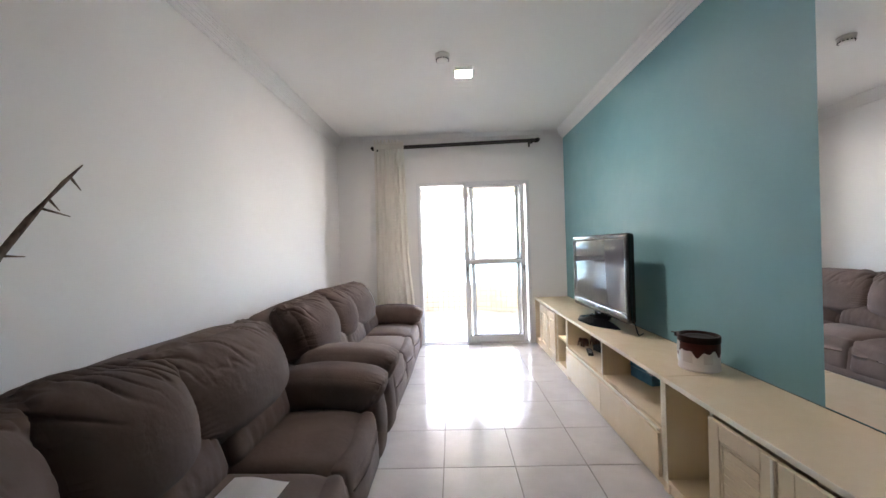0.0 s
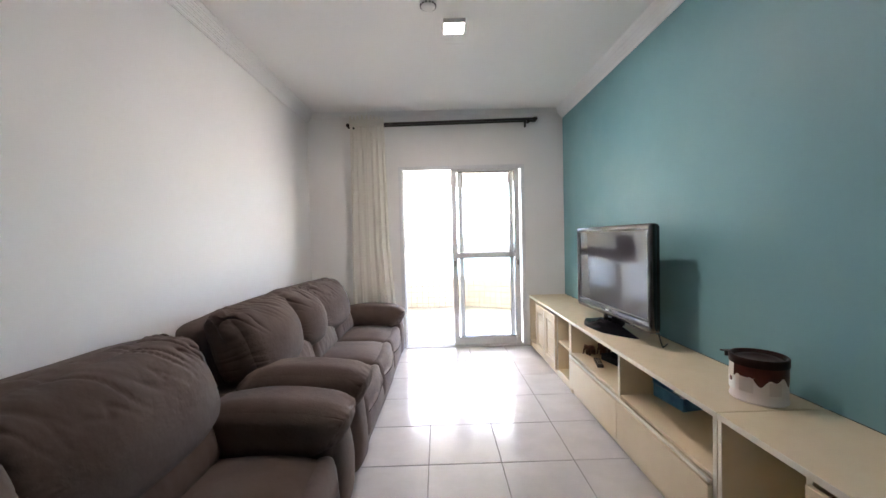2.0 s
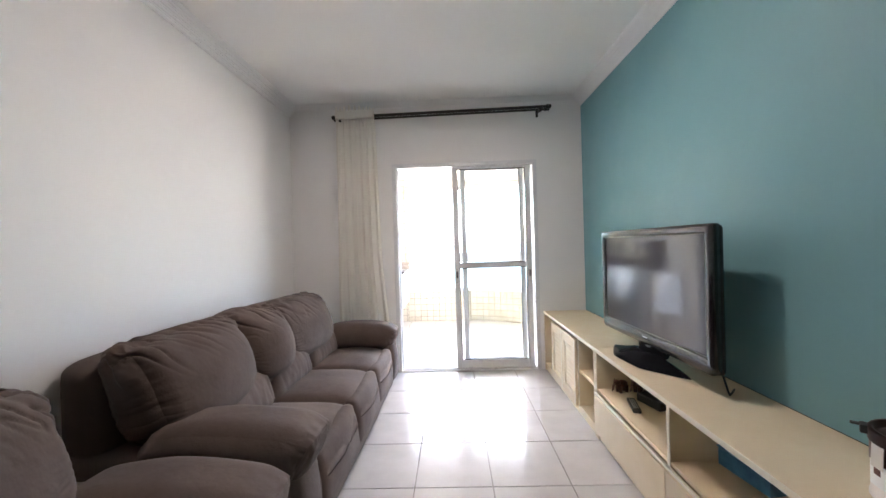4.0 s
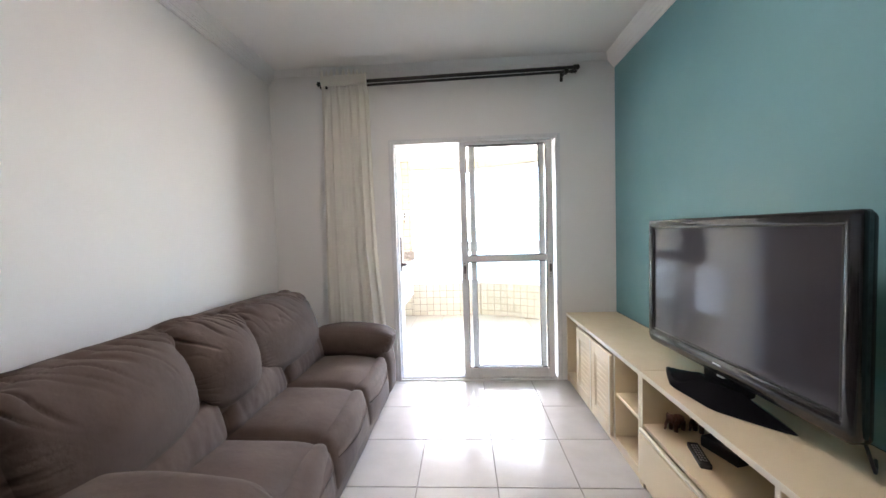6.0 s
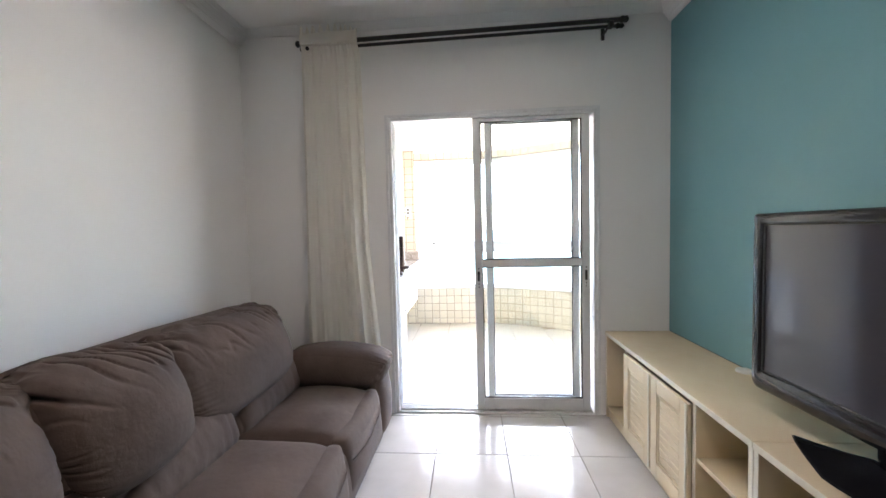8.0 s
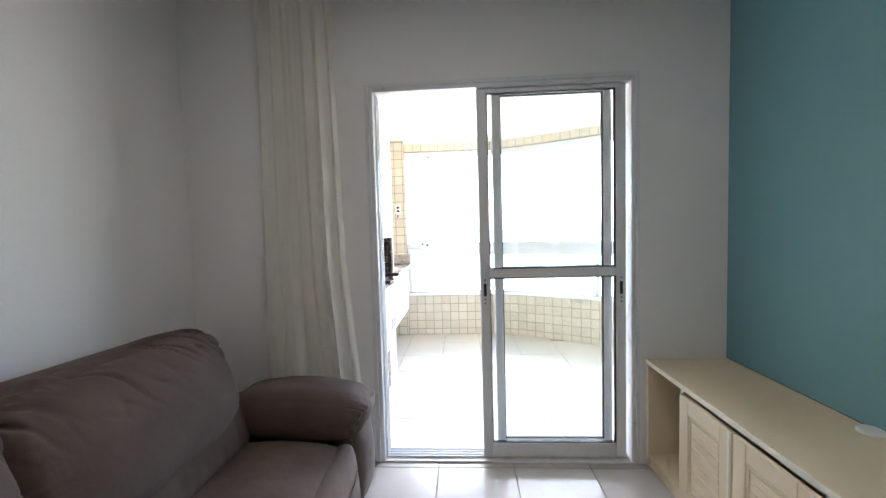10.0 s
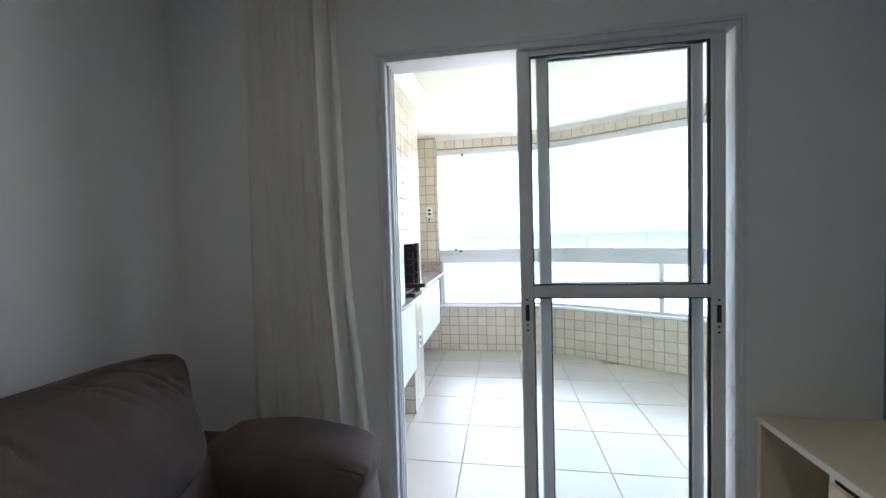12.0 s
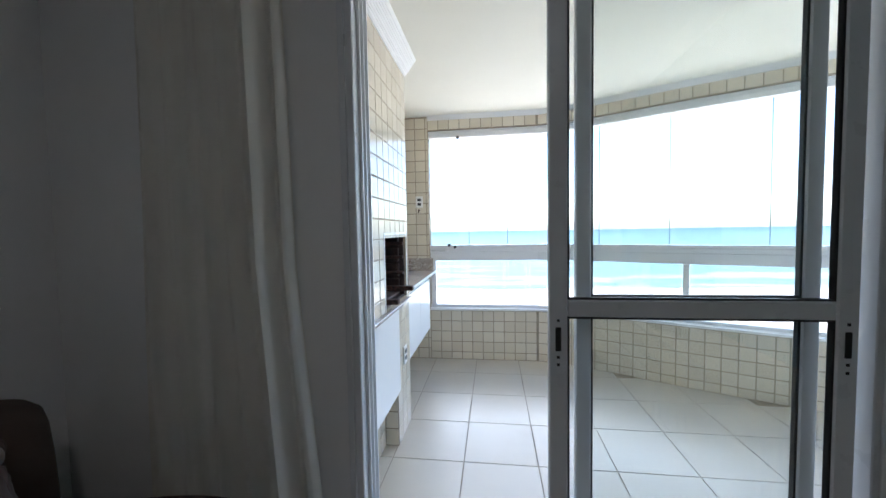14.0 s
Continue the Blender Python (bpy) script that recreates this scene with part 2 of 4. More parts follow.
def box(bm, x0, x1, y0, y1, z0, z1, bevel=0.0, seg=1, mi=0):
    """Adds a box with rounded edges."""
    x0, x1, y0, y1, z0, z1 = min(x0, x1), max(x0, x1), min(y0, y1), max(y0, y1), min(z0, z1), max(z0, z1)
    old = set(bm.faces)
    c = Matrix.LocRotScale(((x0 + x1) / 2, (y0 + y1) / 2, (z0 + z1) / 2), None, (x1 - x0, y1 - y0, z1 - z0))
    r = bmesh.ops.create_cube(bm, size=1, matrix=c)
    if bevel > 0:
        edges = list({e for v in r["verts"] for e in v.link_edges})
        bmesh.ops.bevel(bm, geom=edges, offset=bevel, segments=seg, affect="EDGES", profile=0.5)
    if mi:
        for f in bm.faces:
            if f not in old:
                f.material_index = mi
    return bm


def boxes(*rows, bevel=0.0, seg=1):
    bm = bmesh.new()
    for r in rows:
        box(bm, *r, bevel=bevel, seg=seg)
    return bm


def turned(profile, seg=32, at=(0, 0, 0), closed=False):
    """A lathe: profile of (radius, height), axis z."""
    bm = bmesh.new()
    rings = []
    for r, z in profile:
        if r < 1e-5:
            rings.append([bm.verts.new((at[0], at[1], at[2] + z))])
        else:
            rings.append([bm.verts.new((at[0] + r * math.cos(2 * math.pi * i / seg), at[1] + r * math.sin(2 * math.pi * i / seg), at[2] + z)) for i in range(seg)])
    for a, b in zip(rings, rings[1:]):
        for i in range(seg):
            j = (i + 1) % seg
            if len(a) == 1 and len(b) == 1:
                continue
            if len(a) == 1:
                bm.faces.new((a[0], b[i], b[j]))
            elif len(b) == 1:
                bm.faces.new((a[i], b[0], a[j]))
            else:
                bm.faces.new((a[i], b[i], b[j], a[j]))
    return bm


def tube(points, radius, seg=10, bm=None, ends=True):
    """A tube through points; radius may be a list."""
    bm = bm or bmesh.new()
    pts = [Vector(p) for p in points]
    rad = radius if isinstance(radius, (list, tuple)) else [radius] * len(pts)
    rings = []
    for k, p in enumerate(pts):
        d = (pts[min(k + 1, len(pts) - 1)] - pts[max(k - 1, 0)]).normalized()
        side = d.cross(Vector((0, 0, 1)) if abs(d.z) < 0.9 else Vector((1, 0, 0))).normalized()
        up = side.cross(d)
        rings.append([bm.verts.new(p + rad[k] * (side * math.cos(2 * math.pi * i / seg) + up * math.sin(2 * math.pi * i / seg))) for i in range(seg)])
    for a, b in zip(rings, rings[1:]):
        for i in range(seg):
            bm.faces.new((a[i], a[(i + 1) % seg], b[(i + 1) % seg], b[i]))
    if ends:
        bm.faces.new(rings[0]), bm.faces.new(rings[-1])
    return bm


def pillow(size, radius, n=14, bulge=(0, 0, 0), crease=0.0, where="top", seed=0, shape=None):
    """A stuffed cushion about the origin: a rounded block with bulging faces and fabric creases. shape: a last warp of the point."""
    bm = bmesh.new()
    hx, hy, hz = (s / 2 for s in size)
    big = max(size)
    counts = [max(6, int(n * s / big)) for s in size]
    grid = {}

    def vert(u, v, w):
        key = (round(u, 5), round(v, 5), round(w, 5))
        if key not in grid:
            r = min(radius, hx, hy, hz)
            p = Vector((u * hx, v * hy, w * hz))
            q = Vector((max(-hx + r, min(hx - r, p.x)), max(-hy + r, min(hy - r, p.y)), max(-hz + r, min(hz - r, p.z))))
            d = (p - q)
            nrm = d.normalized() if d.length > 1e-6 else Vector((0, 0, 1))
            p = q + nrm * r if d.length > 1e-6 else p
            fall = lambda a, b: (1 - a * a) * (1 - b * b)
            p.x += math.copysign(bulge[0], u) * fall(v, w) * abs(u)
            p.y += math.copysign(bulge[1], v) * fall(u, w) * abs(v)
            p.z += math.copysign(bulge[2], w) * fall(u, v) * abs(w)
            if crease:
                s = Vector((seed * 7.3, seed * 3.1, seed * 5.7))

                def fold(q, width=0.10):
                    """A narrow valley where the noise passes zero, and the soft swell between valleys."""
                    f = noise.noise(q)
                    return -math.exp(-(f / width) ** 2) + 0.35 * min(1.0, abs(f) * 3)
                warp = 0.03 * noise.noise(p * 7 + s)
                if where == "top":
                    k = max(0.0, min(1.0, (w - 0.05) * 1.6)) ** 1.3 * max(0.0, min(1.0, 0.45 + u)) ** 1.5
                    k *= 0.25 + 1.9 * max(0.0, noise.noise(Vector((p.y * 6, 2, p.z * 5 + p.x * 3)) + s) + 0.12)
                    d = k * fold(Vector(((p.x + p.z) * 4.0, (p.y + warp + 0.45 * (p.z - p.x)) * 17, 0.0)) + s, 0.055)
                    side = max(0.0, abs(v) - 0.62) / 0.38
                    d += side * 0.22 * fold(Vector((0.0, p.y * 4.5, (p.z + warp) * 24)) + s * 2) * (0.35 + max(0.0, -w + 0.3))
                    corner = max(0.0, abs(v) + w - 1.15)
                    d += corner * (2.2 if u > -0.3 else 0.3) * noise.noise(p * 15 + s) - (u > -0.3) * max(0.0, corner - 0.1) * 1.2 * abs(noise.noise(p * 26 + s))
                elif where == "end":
                    k = max(0.0, u) ** 9
                    d = k * fold(Vector((p.x * 5, (p.y + warp) * 26, (p.z + warp) * 26)) + s)
                elif where == "gather":
                    d = 0.9 * fold(Vector((p.x * 3, (p.y + warp) * 22, p.z * 4)) + s, 0.14)
                else:
                    d = 0.8 * noise.noise(Vector((p.x * 5, p.y * 6, p.z * 6)) + s) + 0.25 * noise.noise(p * 17 + s)
                p += nrm * crease * d
                p += nrm * 0.007 * noise.noise(p * 4 + s)
            if shape:
                p = shape(p, u, v, w)
            grid[key] = bm.verts.new(p)
        return grid[key]

    def lin(c):
        # finer towards the edges
        return [math.sin(math.pi / 2 * (-1 + 2 * i / c)) for i in range(c + 1)]

    gx, gy, gz = (lin(c) for c in counts)
    for s in (-1, 1):
        for A, B, make in ((gy, gz, lambda a, b: (s, a, b)), (gx, gz, lambda a, b: (a, s, b)), (gx, gy, lambda a, b: (a, b, s))):
            for i in range(len(A) - 1):
                for j in range(len(B) - 1):
                    quad = [vert(*make(A[i], B[j])), vert(*make(A[i + 1], B[j])), vert(*make(A[i + 1], B[j + 1])), vert(*make(A[i], B[j + 1]))]
                    bm.faces.new(quad)
    return bm


def moved(bm, m):
    bmesh.ops.transform(bm, matrix=m, verts=bm.verts)
    return bm


def mesh_piece(name, mesh, parent, m, kind=""):
    ob = new(name, mesh)
    ob.parent = parent
    ob.matrix_basis = m
    if kind:
        ob["kind"] = kind
    return ob


# ---- plan, in metres ----
LEFT, RIGHT, FAR, BACK, TOP = -1.50, 1.453, 4.75, -2.60, 2.745
FAR_OUT = 4.885
D0, D1, DTOP = -0.445, 0.975, 2.10
PITCH, PITCH_X = 0.444, 0.416
PAR = [(-0.66, 7.42), (0.42, 7.42), (0.72, 7.33), (1.10, 7.14), (1.55, 6.89), (2.10, 6.62), (2.80, 6.30), (3.36, 5.95), (3.68, 5.50), (3.80, 4.92)]
BX, BY0, BY1, BACKX = -0.600, FAR_OUT, 6.17, -0.90
BAL_TOP, PAR_TOP, FLOOR_OUT = 2.44, 0.50, -0.02

# ---- structure ----
floor = structure("floor", boxes((LEFT - 0.15, RIGHT + 0.15, BACK - 0.15, FAR_OUT - 0.02, -0.20, -0.004)), GROUT, "white glazed ceramic tiles with dark grout joints", "floor")
structure("wall_left", boxes((LEFT - 0.15, LEFT, BACK, FAR, -0.004, 3.0)), WHITE, "white painted plaster wall behind the sofas")
structure("wall_right", boxes((RIGHT, RIGHT + 0.15, BACK, FAR, -0.004, 3.0)), TEAL, "teal painted wall behind the television")
structure("wall_back", boxes((LEFT - 0.15, RIGHT + 0.15, BACK - 0.15, BACK, -0.004, 3.0)), WHITE, "plain white painted wall")
structure("wall_far", boxes((LEFT - 0.15, D0, FAR, FAR_OUT, -0.004, 3.0), (D1, RIGHT + 0.15, FAR, FAR_OUT, -0.004, 3.0), (D0, D1, FAR, FAR_OUT, DTOP, 3.0)), WHITE, "white painted wall round the balcony door")
structure("ceiling", boxes((LEFT, RIGHT, BACK, FAR, TOP, TOP + 0.2)), CEIL, "matt white plaster ceiling")


def cornice(x0, y0, x1, y1, nx, ny, z=TOP, w=0.085, h=0.105):
    """A stepped cove between wall and ceiling along a line; n points into the room."""
    # ridges step out from the wall to the ceiling
    prof = [(0, -h), (0.10 * w, -h)]
    for k in range(4):
        a, b = 0.10 + 0.19 * k, 1.0 - 0.21 * k
        prof += [(w * (a + 0.02), -h * (b - 0.03)), (w * (a + 0.10), -h * (b - 0.07)), (w * (a + 0.15), -h * (b - 0.17)), (w * (a + 0.19), -h * (b - 0.17))]
    prof += [(w, -0.05 * h), (w, 0.0), (0, 0)]
    bm = bmesh.new()
    ends = []
    for x, y in ((x0, y0), (x1, y1)):
        ends.append([bm.verts.new((x + nx * a, y + ny * a, z + b - 0.0005)) for a, b in prof])
    for i in range(len(prof)):
        j = (i + 1) % len(prof)
        bm.faces.new((ends[0][i], ends[0][j], ends[1][j], ends[1][i]))
    bm.faces.new(ends[0]), bm.faces.new(ends[1])
    return bm


structure("trim", cornice(LEFT, BACK, LEFT, FAR, 1, 0), PLASTER, "white stepped plaster cornice", "cornice")
structure("trim", cornice(RIGHT, BACK, RIGHT, FAR, -1, 0), PLASTER, "white stepped plaster cornice", "cornice")
structure("trim", cornice(LEFT, FAR, RIGHT, FAR, 0, -1, TOP, 0.05, 0.045), PLASTER, "white stepped plaster cornice", "cornice")

# balcony shell
bm = bmesh.new()
outline = [(-1.2, FAR_OUT - 0.02)] + [(-1.2, 7.56)] + [(x, y + 0.14) for x, y in PAR] + [(3.94, FAR_OUT - 0.02)]
for z0, z1, name, mat, lab in ((-0.25, FLOOR_OUT - 0.004, "floor", WGROUT, "cream ceramic tiles on the balcony"), (BAL_TOP, 2.75, "ceiling", BALCEIL, "cream white balcony ceiling")):
    bm = bmesh.new()
    a = [bm.verts.new((x, y, z0)) for x, y in outline]
    b = [bm.verts.new((x, y, z1)) for x, y in outline]
    bm.faces.new(a), bm.faces.new(b)
    for i in range(len(a)):
        j = (i + 1) % len(a)
        bm.faces.new((a[i], a[j], b[j], b[i]))
    o = structure(name, bm, mat, lab, name)
    if name == "floor":
        balcony_floor = o
structure("wall_outer", boxes((RIGHT + 0.15, 3.96, FAR_OUT - 0.15, FAR_OUT, FLOOR_OUT, BAL_TOP)), OUTWALL, "rendered outer wall on the balcony")


def ribbon(inner, thick, z0, z1, bm=None):
    """An upright band that follows the balcony's edge, thick outwards."""
    bm = bm or bmesh.new()
    outer = []
    for i, (x, y) in enumerate(inner):
        ax, ay = inner[max(i - 1, 0)]
        bx, by = inner[min(i + 1, len(inner) - 1)]
        d = Vector((bx - ax, by - ay)).normalized()
        outer.append((x - d.y * thick, y + d.x * thick))
    L = [[bm.verts.new((x, y, z)) for x, y in line] for line, z in ((inner, z0), (inner, z1), (outer, z1), (outer, z0))]
    n = len(inner)
    for k in range(4):
        for i in range(n - 1):
            bm.faces.new((L[k][i], L[k][i + 1], L[(k + 1) % 4][i + 1], L[(k + 1) % 4][i]))
    bm.faces.new([L[k][0] for k in range(4)]), bm.faces.new([L[k][-1] for k in range(4)])
    return bm


def offset_line(line, d):
    out = []
    for i, (x, y) in enumerate(line):
        ax, ay = line[max(i - 1, 0)]
        bx, by = line[min(i + 1, len(line) - 1)]
        t = Vector((bx - ax, by - ay)).normalized()
        out.append((x - t.y * d, y + t.x * d))
    return out


parapet = structure("wall_parapet", ribbon(PAR, 0.13, FLOOR_OUT, PAR_TOP - 0.02), WGROUT, "low balcony parapet clad in small cream tiles")
header = structure("wall_header", ribbon(PAR, 0.13, 2.30, BAL_TOP), WGROUT, "tiled band above the balcony glazing")
structure("trim_sill", ribbon(offset_line(PAR, -0.015), 0.16, PAR_TOP - 0.016, PAR_TOP + 0.004), PLASTER, "white stone sill on the parapet", "sill")
structure("trim_balcony", cornice(BX, FAR_OUT, BX, 6.17, 1, 0, BAL_TOP), PLASTER, "white stepped plaster cornice on the balcony", "cornice")
bm = bmesh.new()
for a, b in zip(PAR, PAR[1:]):
    d = Vector((b[0] - a[0], b[1] - a[1])).normalized()
    bm2 = cornice(a[0], a[1], b[0], b[1], d.y, -d.x, BAL_TOP, 0.045, 0.04)
    me = bpy.data.meshes.new("tmp")
    bm2.to_mesh(me)
    bm.from_mesh(me)
    bm2.free()
    bpy.data.meshes.remove(me)
structure("trim_balcony", bm, PLASTER, "narrow white moulding over the glazing", "cornice")
# barbecue wall: a tiled chimney breast with an opening, and a recess beside it
O0, O1, OZ0, OZ1 = 5.62, 6.11, 0.868, 1.28
bbq_wall = structure("wall_barbecue", boxes(
    (-1.2, BX, BY0, O0, 0.30, BAL_TOP), (-1.2, BX, O1, BY1, FLOOR_OUT, BAL_TOP), (-1.2, BX, O0, O1, OZ1, BAL_TOP),
    (-1.2, BX, O0, O1, 0.30, OZ0), (-1.2, BX - 0.085, BY0, 5.84, FLOOR_OUT, 0.30), (-1.2, BX, 5.84, O1, FLOOR_OUT, 0.30)), WGROUT, "tiled chimney breast with a built-in barbecue")
recess = structure("wall_recess", boxes((-1.2, BACKX, BY1, 7.42, FLOOR_OUT, BAL_TOP), (BACKX, PAR[0][0], 7.42, 7.55, FLOOR_OUT, BAL_TOP), (-1.2, BACKX, 7.42, 7.55, FLOOR_OUT, BAL_TOP)), WGROUT, "small cream tiles on the recess wall")

# the coast
bm = bmesh.new()
bmesh.ops.create_grid(bm, x_segments=2, y_segments=2, size=1, matrix=Matrix.Translation((0, 0, -22.2)) @ Matrix.Diagonal((6000, 6000, 1, 1)))
structure("ground", bm, SAND, "pale beach sand below the building", "ground")
bm = bmesh.new()
n = 60
rows = [[bm.verts.new((-4900 + 9800 * i / n, y if y > 0 else 156 + 6 * math.sin(i * 3.1), -22.0)) for i in range(n + 1)] for y in (0, 400, 1200, 4900)]
for a, b in zip(rows, rows[1:]):
    for i in range(n):
        bm.faces.new((a[i], a[i + 1], b[i + 1], b[i]))
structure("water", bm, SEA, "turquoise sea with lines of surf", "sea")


# ---- sliding door ----
def bar(a, b):
    return (*a, *b)


door = tagged(new("door_1"), "white aluminium sliding balcony door, half open", "sliding door", "", "structure")
F = 0.024
bm = boxes((D0, D0 + F, FAR - 0.006, FAR_OUT - 0.01, 0.0, DTOP), (D1 - 0.02, D1, FAR - 0.006, FAR_OUT - 0.01, 0.0, DTOP), (D0 + F, D1 - 0.02, FAR - 0.006, FAR_OUT - 0.01, DTOP - F, DTOP), bevel=0.003)
for x in (D0 + F + 0.001,):
    for y in (4.780, 4.815, 4.850):
        box(bm, x, x + 0.010, y, y + 0.006, 0.02, DTOP - F)
part("door_frame", bm, ALU, door, "white aluminium door frame")
bm = boxes((D0 + 0.025, D1 - 0.021, FAR - 0.004, FAR_OUT - 0.012, -0.003, 0.010), bevel=0.002)
for y in (4.775, 4.800, 4.825, 4.850):
    box(bm, D0 + 0.025, D1 - 0.021, y, y + 0.004, 0.010, 0.022)
part("door_sill", bm, ALU, door, "ribbed aluminium floor track")
bm = boxes((D0 - 0.020, D0, FAR - 0.010, FAR - 0.001, 0.0, DTOP + 0.020), (D1, D1 + 0.020, FAR - 0.010, FAR - 0.001, 0.0, DTOP + 0.020), (D0, D1, FAR - 0.010, FAR - 0.001, DTOP, DTOP + 0.020), bevel=0.002)
part("door_casing", bm, ALU, door, "thin white cover strip")


def leaf(x0, x1, y, stile, z_bar, lock, label):
    """A sliding leaf with two panes."""
    t = 0.030
    z0, z1, low, top = 0.022, DTOP - 0.0245, 0.082, 0.024
    body = part("sliding_leaf", boxes((x0, x0 + stile, y, y + t, z0, z1), (x1 - stile, x1, y, y + t, z0, z1), (x0 + stile, x1 - stile, y + 0.001, y + t - 0.001, z0, z0 + low), (x0 + stile, x1 - stile, y + 0.001, y + t - 0.001, z1 - top, z1), (x0 + stile, x1 - stile, y + 0.001, y + t - 0.001, z_bar, z_bar + 0.050), bevel=0.004), ALU, door, label)
    for a, b in ((z0 + low, z_bar), (z_bar + 0.050, z1 - top)):
        pane = part("pane", boxes((x0 + stile - 0.004, x1 - stile + 0.004, y + 0.012, y + 0.017, a - 0.004, b + 0.004)), GLASS, body, "clear glass pane")
        pane.visible_shadow = False
        g = 0.006
        part("gasket", boxes((x0 + stile, x0 + stile + g, y + 0.006, y + 0.023, a, b), (x1 - stile - g, x1 - stile, y + 0.006, y + 0.023, a, b), (x0 + stile + g, x1 - stile - g, y + 0.006, y + 0.023, a, a + g), (x0 + stile + g, x1 - stile - g, y + 0.006, y + 0.023, b - g, b)), RUBBER, body, "black rubber gasket")
    if lock:
        for lx in (x0 + stile / 2, x1 - stile / 2):
            bm = boxes((lx - 0.008, lx + 0.008, y - 0.0035, y + 0.002, 0.945, 1.015), bevel=0.002)
            for z in (1.035, 0.927, 0.905):
                box(bm, lx - 0.004, lx + 0.004, y - 0.0015, y + 0.002, z - 0.004, z + 0.004)
            part("recessed_pull", bm, RUBBER, body, "black recessed pull with screws")
    return body


leaf(0.142, 0.934, 4.764, 0.053, 1.045, True, "white aluminium sliding leaf")
leaf(0.226, 0.876, 4.808, 0.045, 1.045, False, "white aluminium leaf behind the first")
part("roller_guide", moved(boxes((-0.02, 0.02, -0.008, 0.008, -0.005, 0.006), (-0.006, 0.006, -0.006, 0.006, 0.006, 0.014), bevel=0.002), pose(0.16, FAR - 0.004, DTOP + 0.008)), WPLAST, door, "small white plastic clip")

# ---- balcony glazing ----
glazing = tagged(new("window_1"), "frameless folding glass over a white metal balcony rail", "balcony glazing", "", "structure")
MID = offset_line(PAR, 0.05)
part("handrail", ribbon(MID, 0.05, 0.99, 1.075), ALU, glazing, "white metal top rail")
part("lower_track", ribbon(offset_line(PAR, 0.035), 0.08, 1.078, 1.118), ALU, glazing, "white aluminium lower track")
part("track_lip", ribbon(offset_line(PAR, 0.025), 0.10, 1.121, 1.145), ALU, glazing, "white aluminium track lip")
part("upper_track", ribbon(offset_line(PAR, 0.035), 0.08, 2.235, 2.295), ALU, glazing, "white aluminium upper track")
part("upper_lip", ribbon(offset_line(PAR, 0.025), 0.10, 2.275, 2.302), ALU, glazing, "white aluminium track lip")


def along(line, s):
    for a, b in zip(line, line[1:]):
        d = math.hypot(b[0] - a[0], b[1] - a[1])
        if s <= d:
            t = s / d
            return a[0] + (b[0] - a[0]) * t, a[1] + (b[1] - a[1]) * t, math.degrees(math.atan2(b[1] - a[1], b[0] - a[0]))
        s -= d
    return None


total = sum(math.hypot(b[0] - a[0], b[1] - a[1]) for a, b in zip(MID, MID[1:]))
GL = offset_line(PAR, 0.075)
glen = sum(math.hypot(b[0] - a[0], b[1] - a[1]) for a, b in zip(GL, GL[1:]))
cuts = [0.0, 0.40, 0.79, 1.22, 1.66, 2.22, 2.86, 3.45, 4.05, 4.6, glen - 0.01]
for k, (s0, s1) in enumerate(zip(cuts, cuts[1:])):
    a, b = along(GL, s0 + 0.003), along(GL, min(s1 - 0.003, glen - 0.012))
    ang = math.degrees(math.atan2(b[1] - a[1], b[0] - a[0]))
    w = math.hypot(b[0] - a[0], b[1] - a[1])
    bm = moved(boxes((0, w, -0.004, 0.004, 1.140, 2.240), bevel=0.001), pose(a[0], a[1], 0, 0, 0, ang))
    p = part("pane", bm, GLASS, glazing, "clear frameless glass pane")
    p.visible_shadow = False
    bm = moved(boxes((-0.006, -0.001, -0.006, 0.006, 1.150, 2.232)), pose(a[0], a[1], 0, 0, 0, ang))
    part("pane_edge", bm, Mat("green glass edge", (0.30, 0.40, 0.40), 0.2).m if k == 0 else bpy.data.materials["green glass edge"], glazing, "thin grey seal between panes")
for s in (0.03, 2.33, 3.45, 4.55):
    q = along(MID, s)
    part("post", moved(boxes((-0.022, 0.022, 0.0, 0.045, PAR_TOP + 0.004, 0.99), bevel=0.003), pose(q[0], q[1], 0, 0, 0, q[2])), ALU, glazing, "white metal rail post")
for a, b in ((0.05, 2.29), (2.37, 3.42), (3.49, 4.52), (4.59, total - 0.03)):
    steps = [a + (b - a) * i / 6 for i in range(7)]
    for s0, s1 in zip(steps, steps[1:]):
        p0, p1 = along(MID, s0), along(MID, s1)
        w = math.hypot(p1[0] - p0[0], p1[1] - p0[1])
        ang = math.degrees(math.atan2(p1[1] - p0[1], p1[0] - p0[0]))
        bm = moved(boxes((0, w - 0.001, 0.02, 0.026, PAR_TOP + 0.03, 0.988)), pose(p0[0], p0[1], 0, 0, 0, ang))
        p = part("pane", bm, GLASS, glazing, "clear glass infill under the rail")
        p.visible_shadow = False
part("bottom_rail", ribbon(MID, 0.045, PAR_TOP + 0.005, PAR_TOP + 0.032), ALU, glazing, "white metal bottom rail")
for s, z in ((0.30, 2.225), (0.20, 1.150), (0.26, 1.132)):
    q = along(PAR, s)
    part("latch", moved(boxes((-0.014, 0.014, 0.0, 0.028, -0.012, 0.012), (-0.005, 0.005, -0.014, 0.0, -0.02, 0.004), bevel=0.003), pose(q[0], q[1], z, 0, 0, q[2])), MATT, glazing, "small dark latch")
q = along(PAR, 0.12)
part("towel_bar", tube([(q[0] - 0.10, q[1] - 0.005, 1.095), (q[0] + 0.05, q[1] - 0.03, 1.092)], 0.006), STEEL, glazing, "thin steel pull bar")

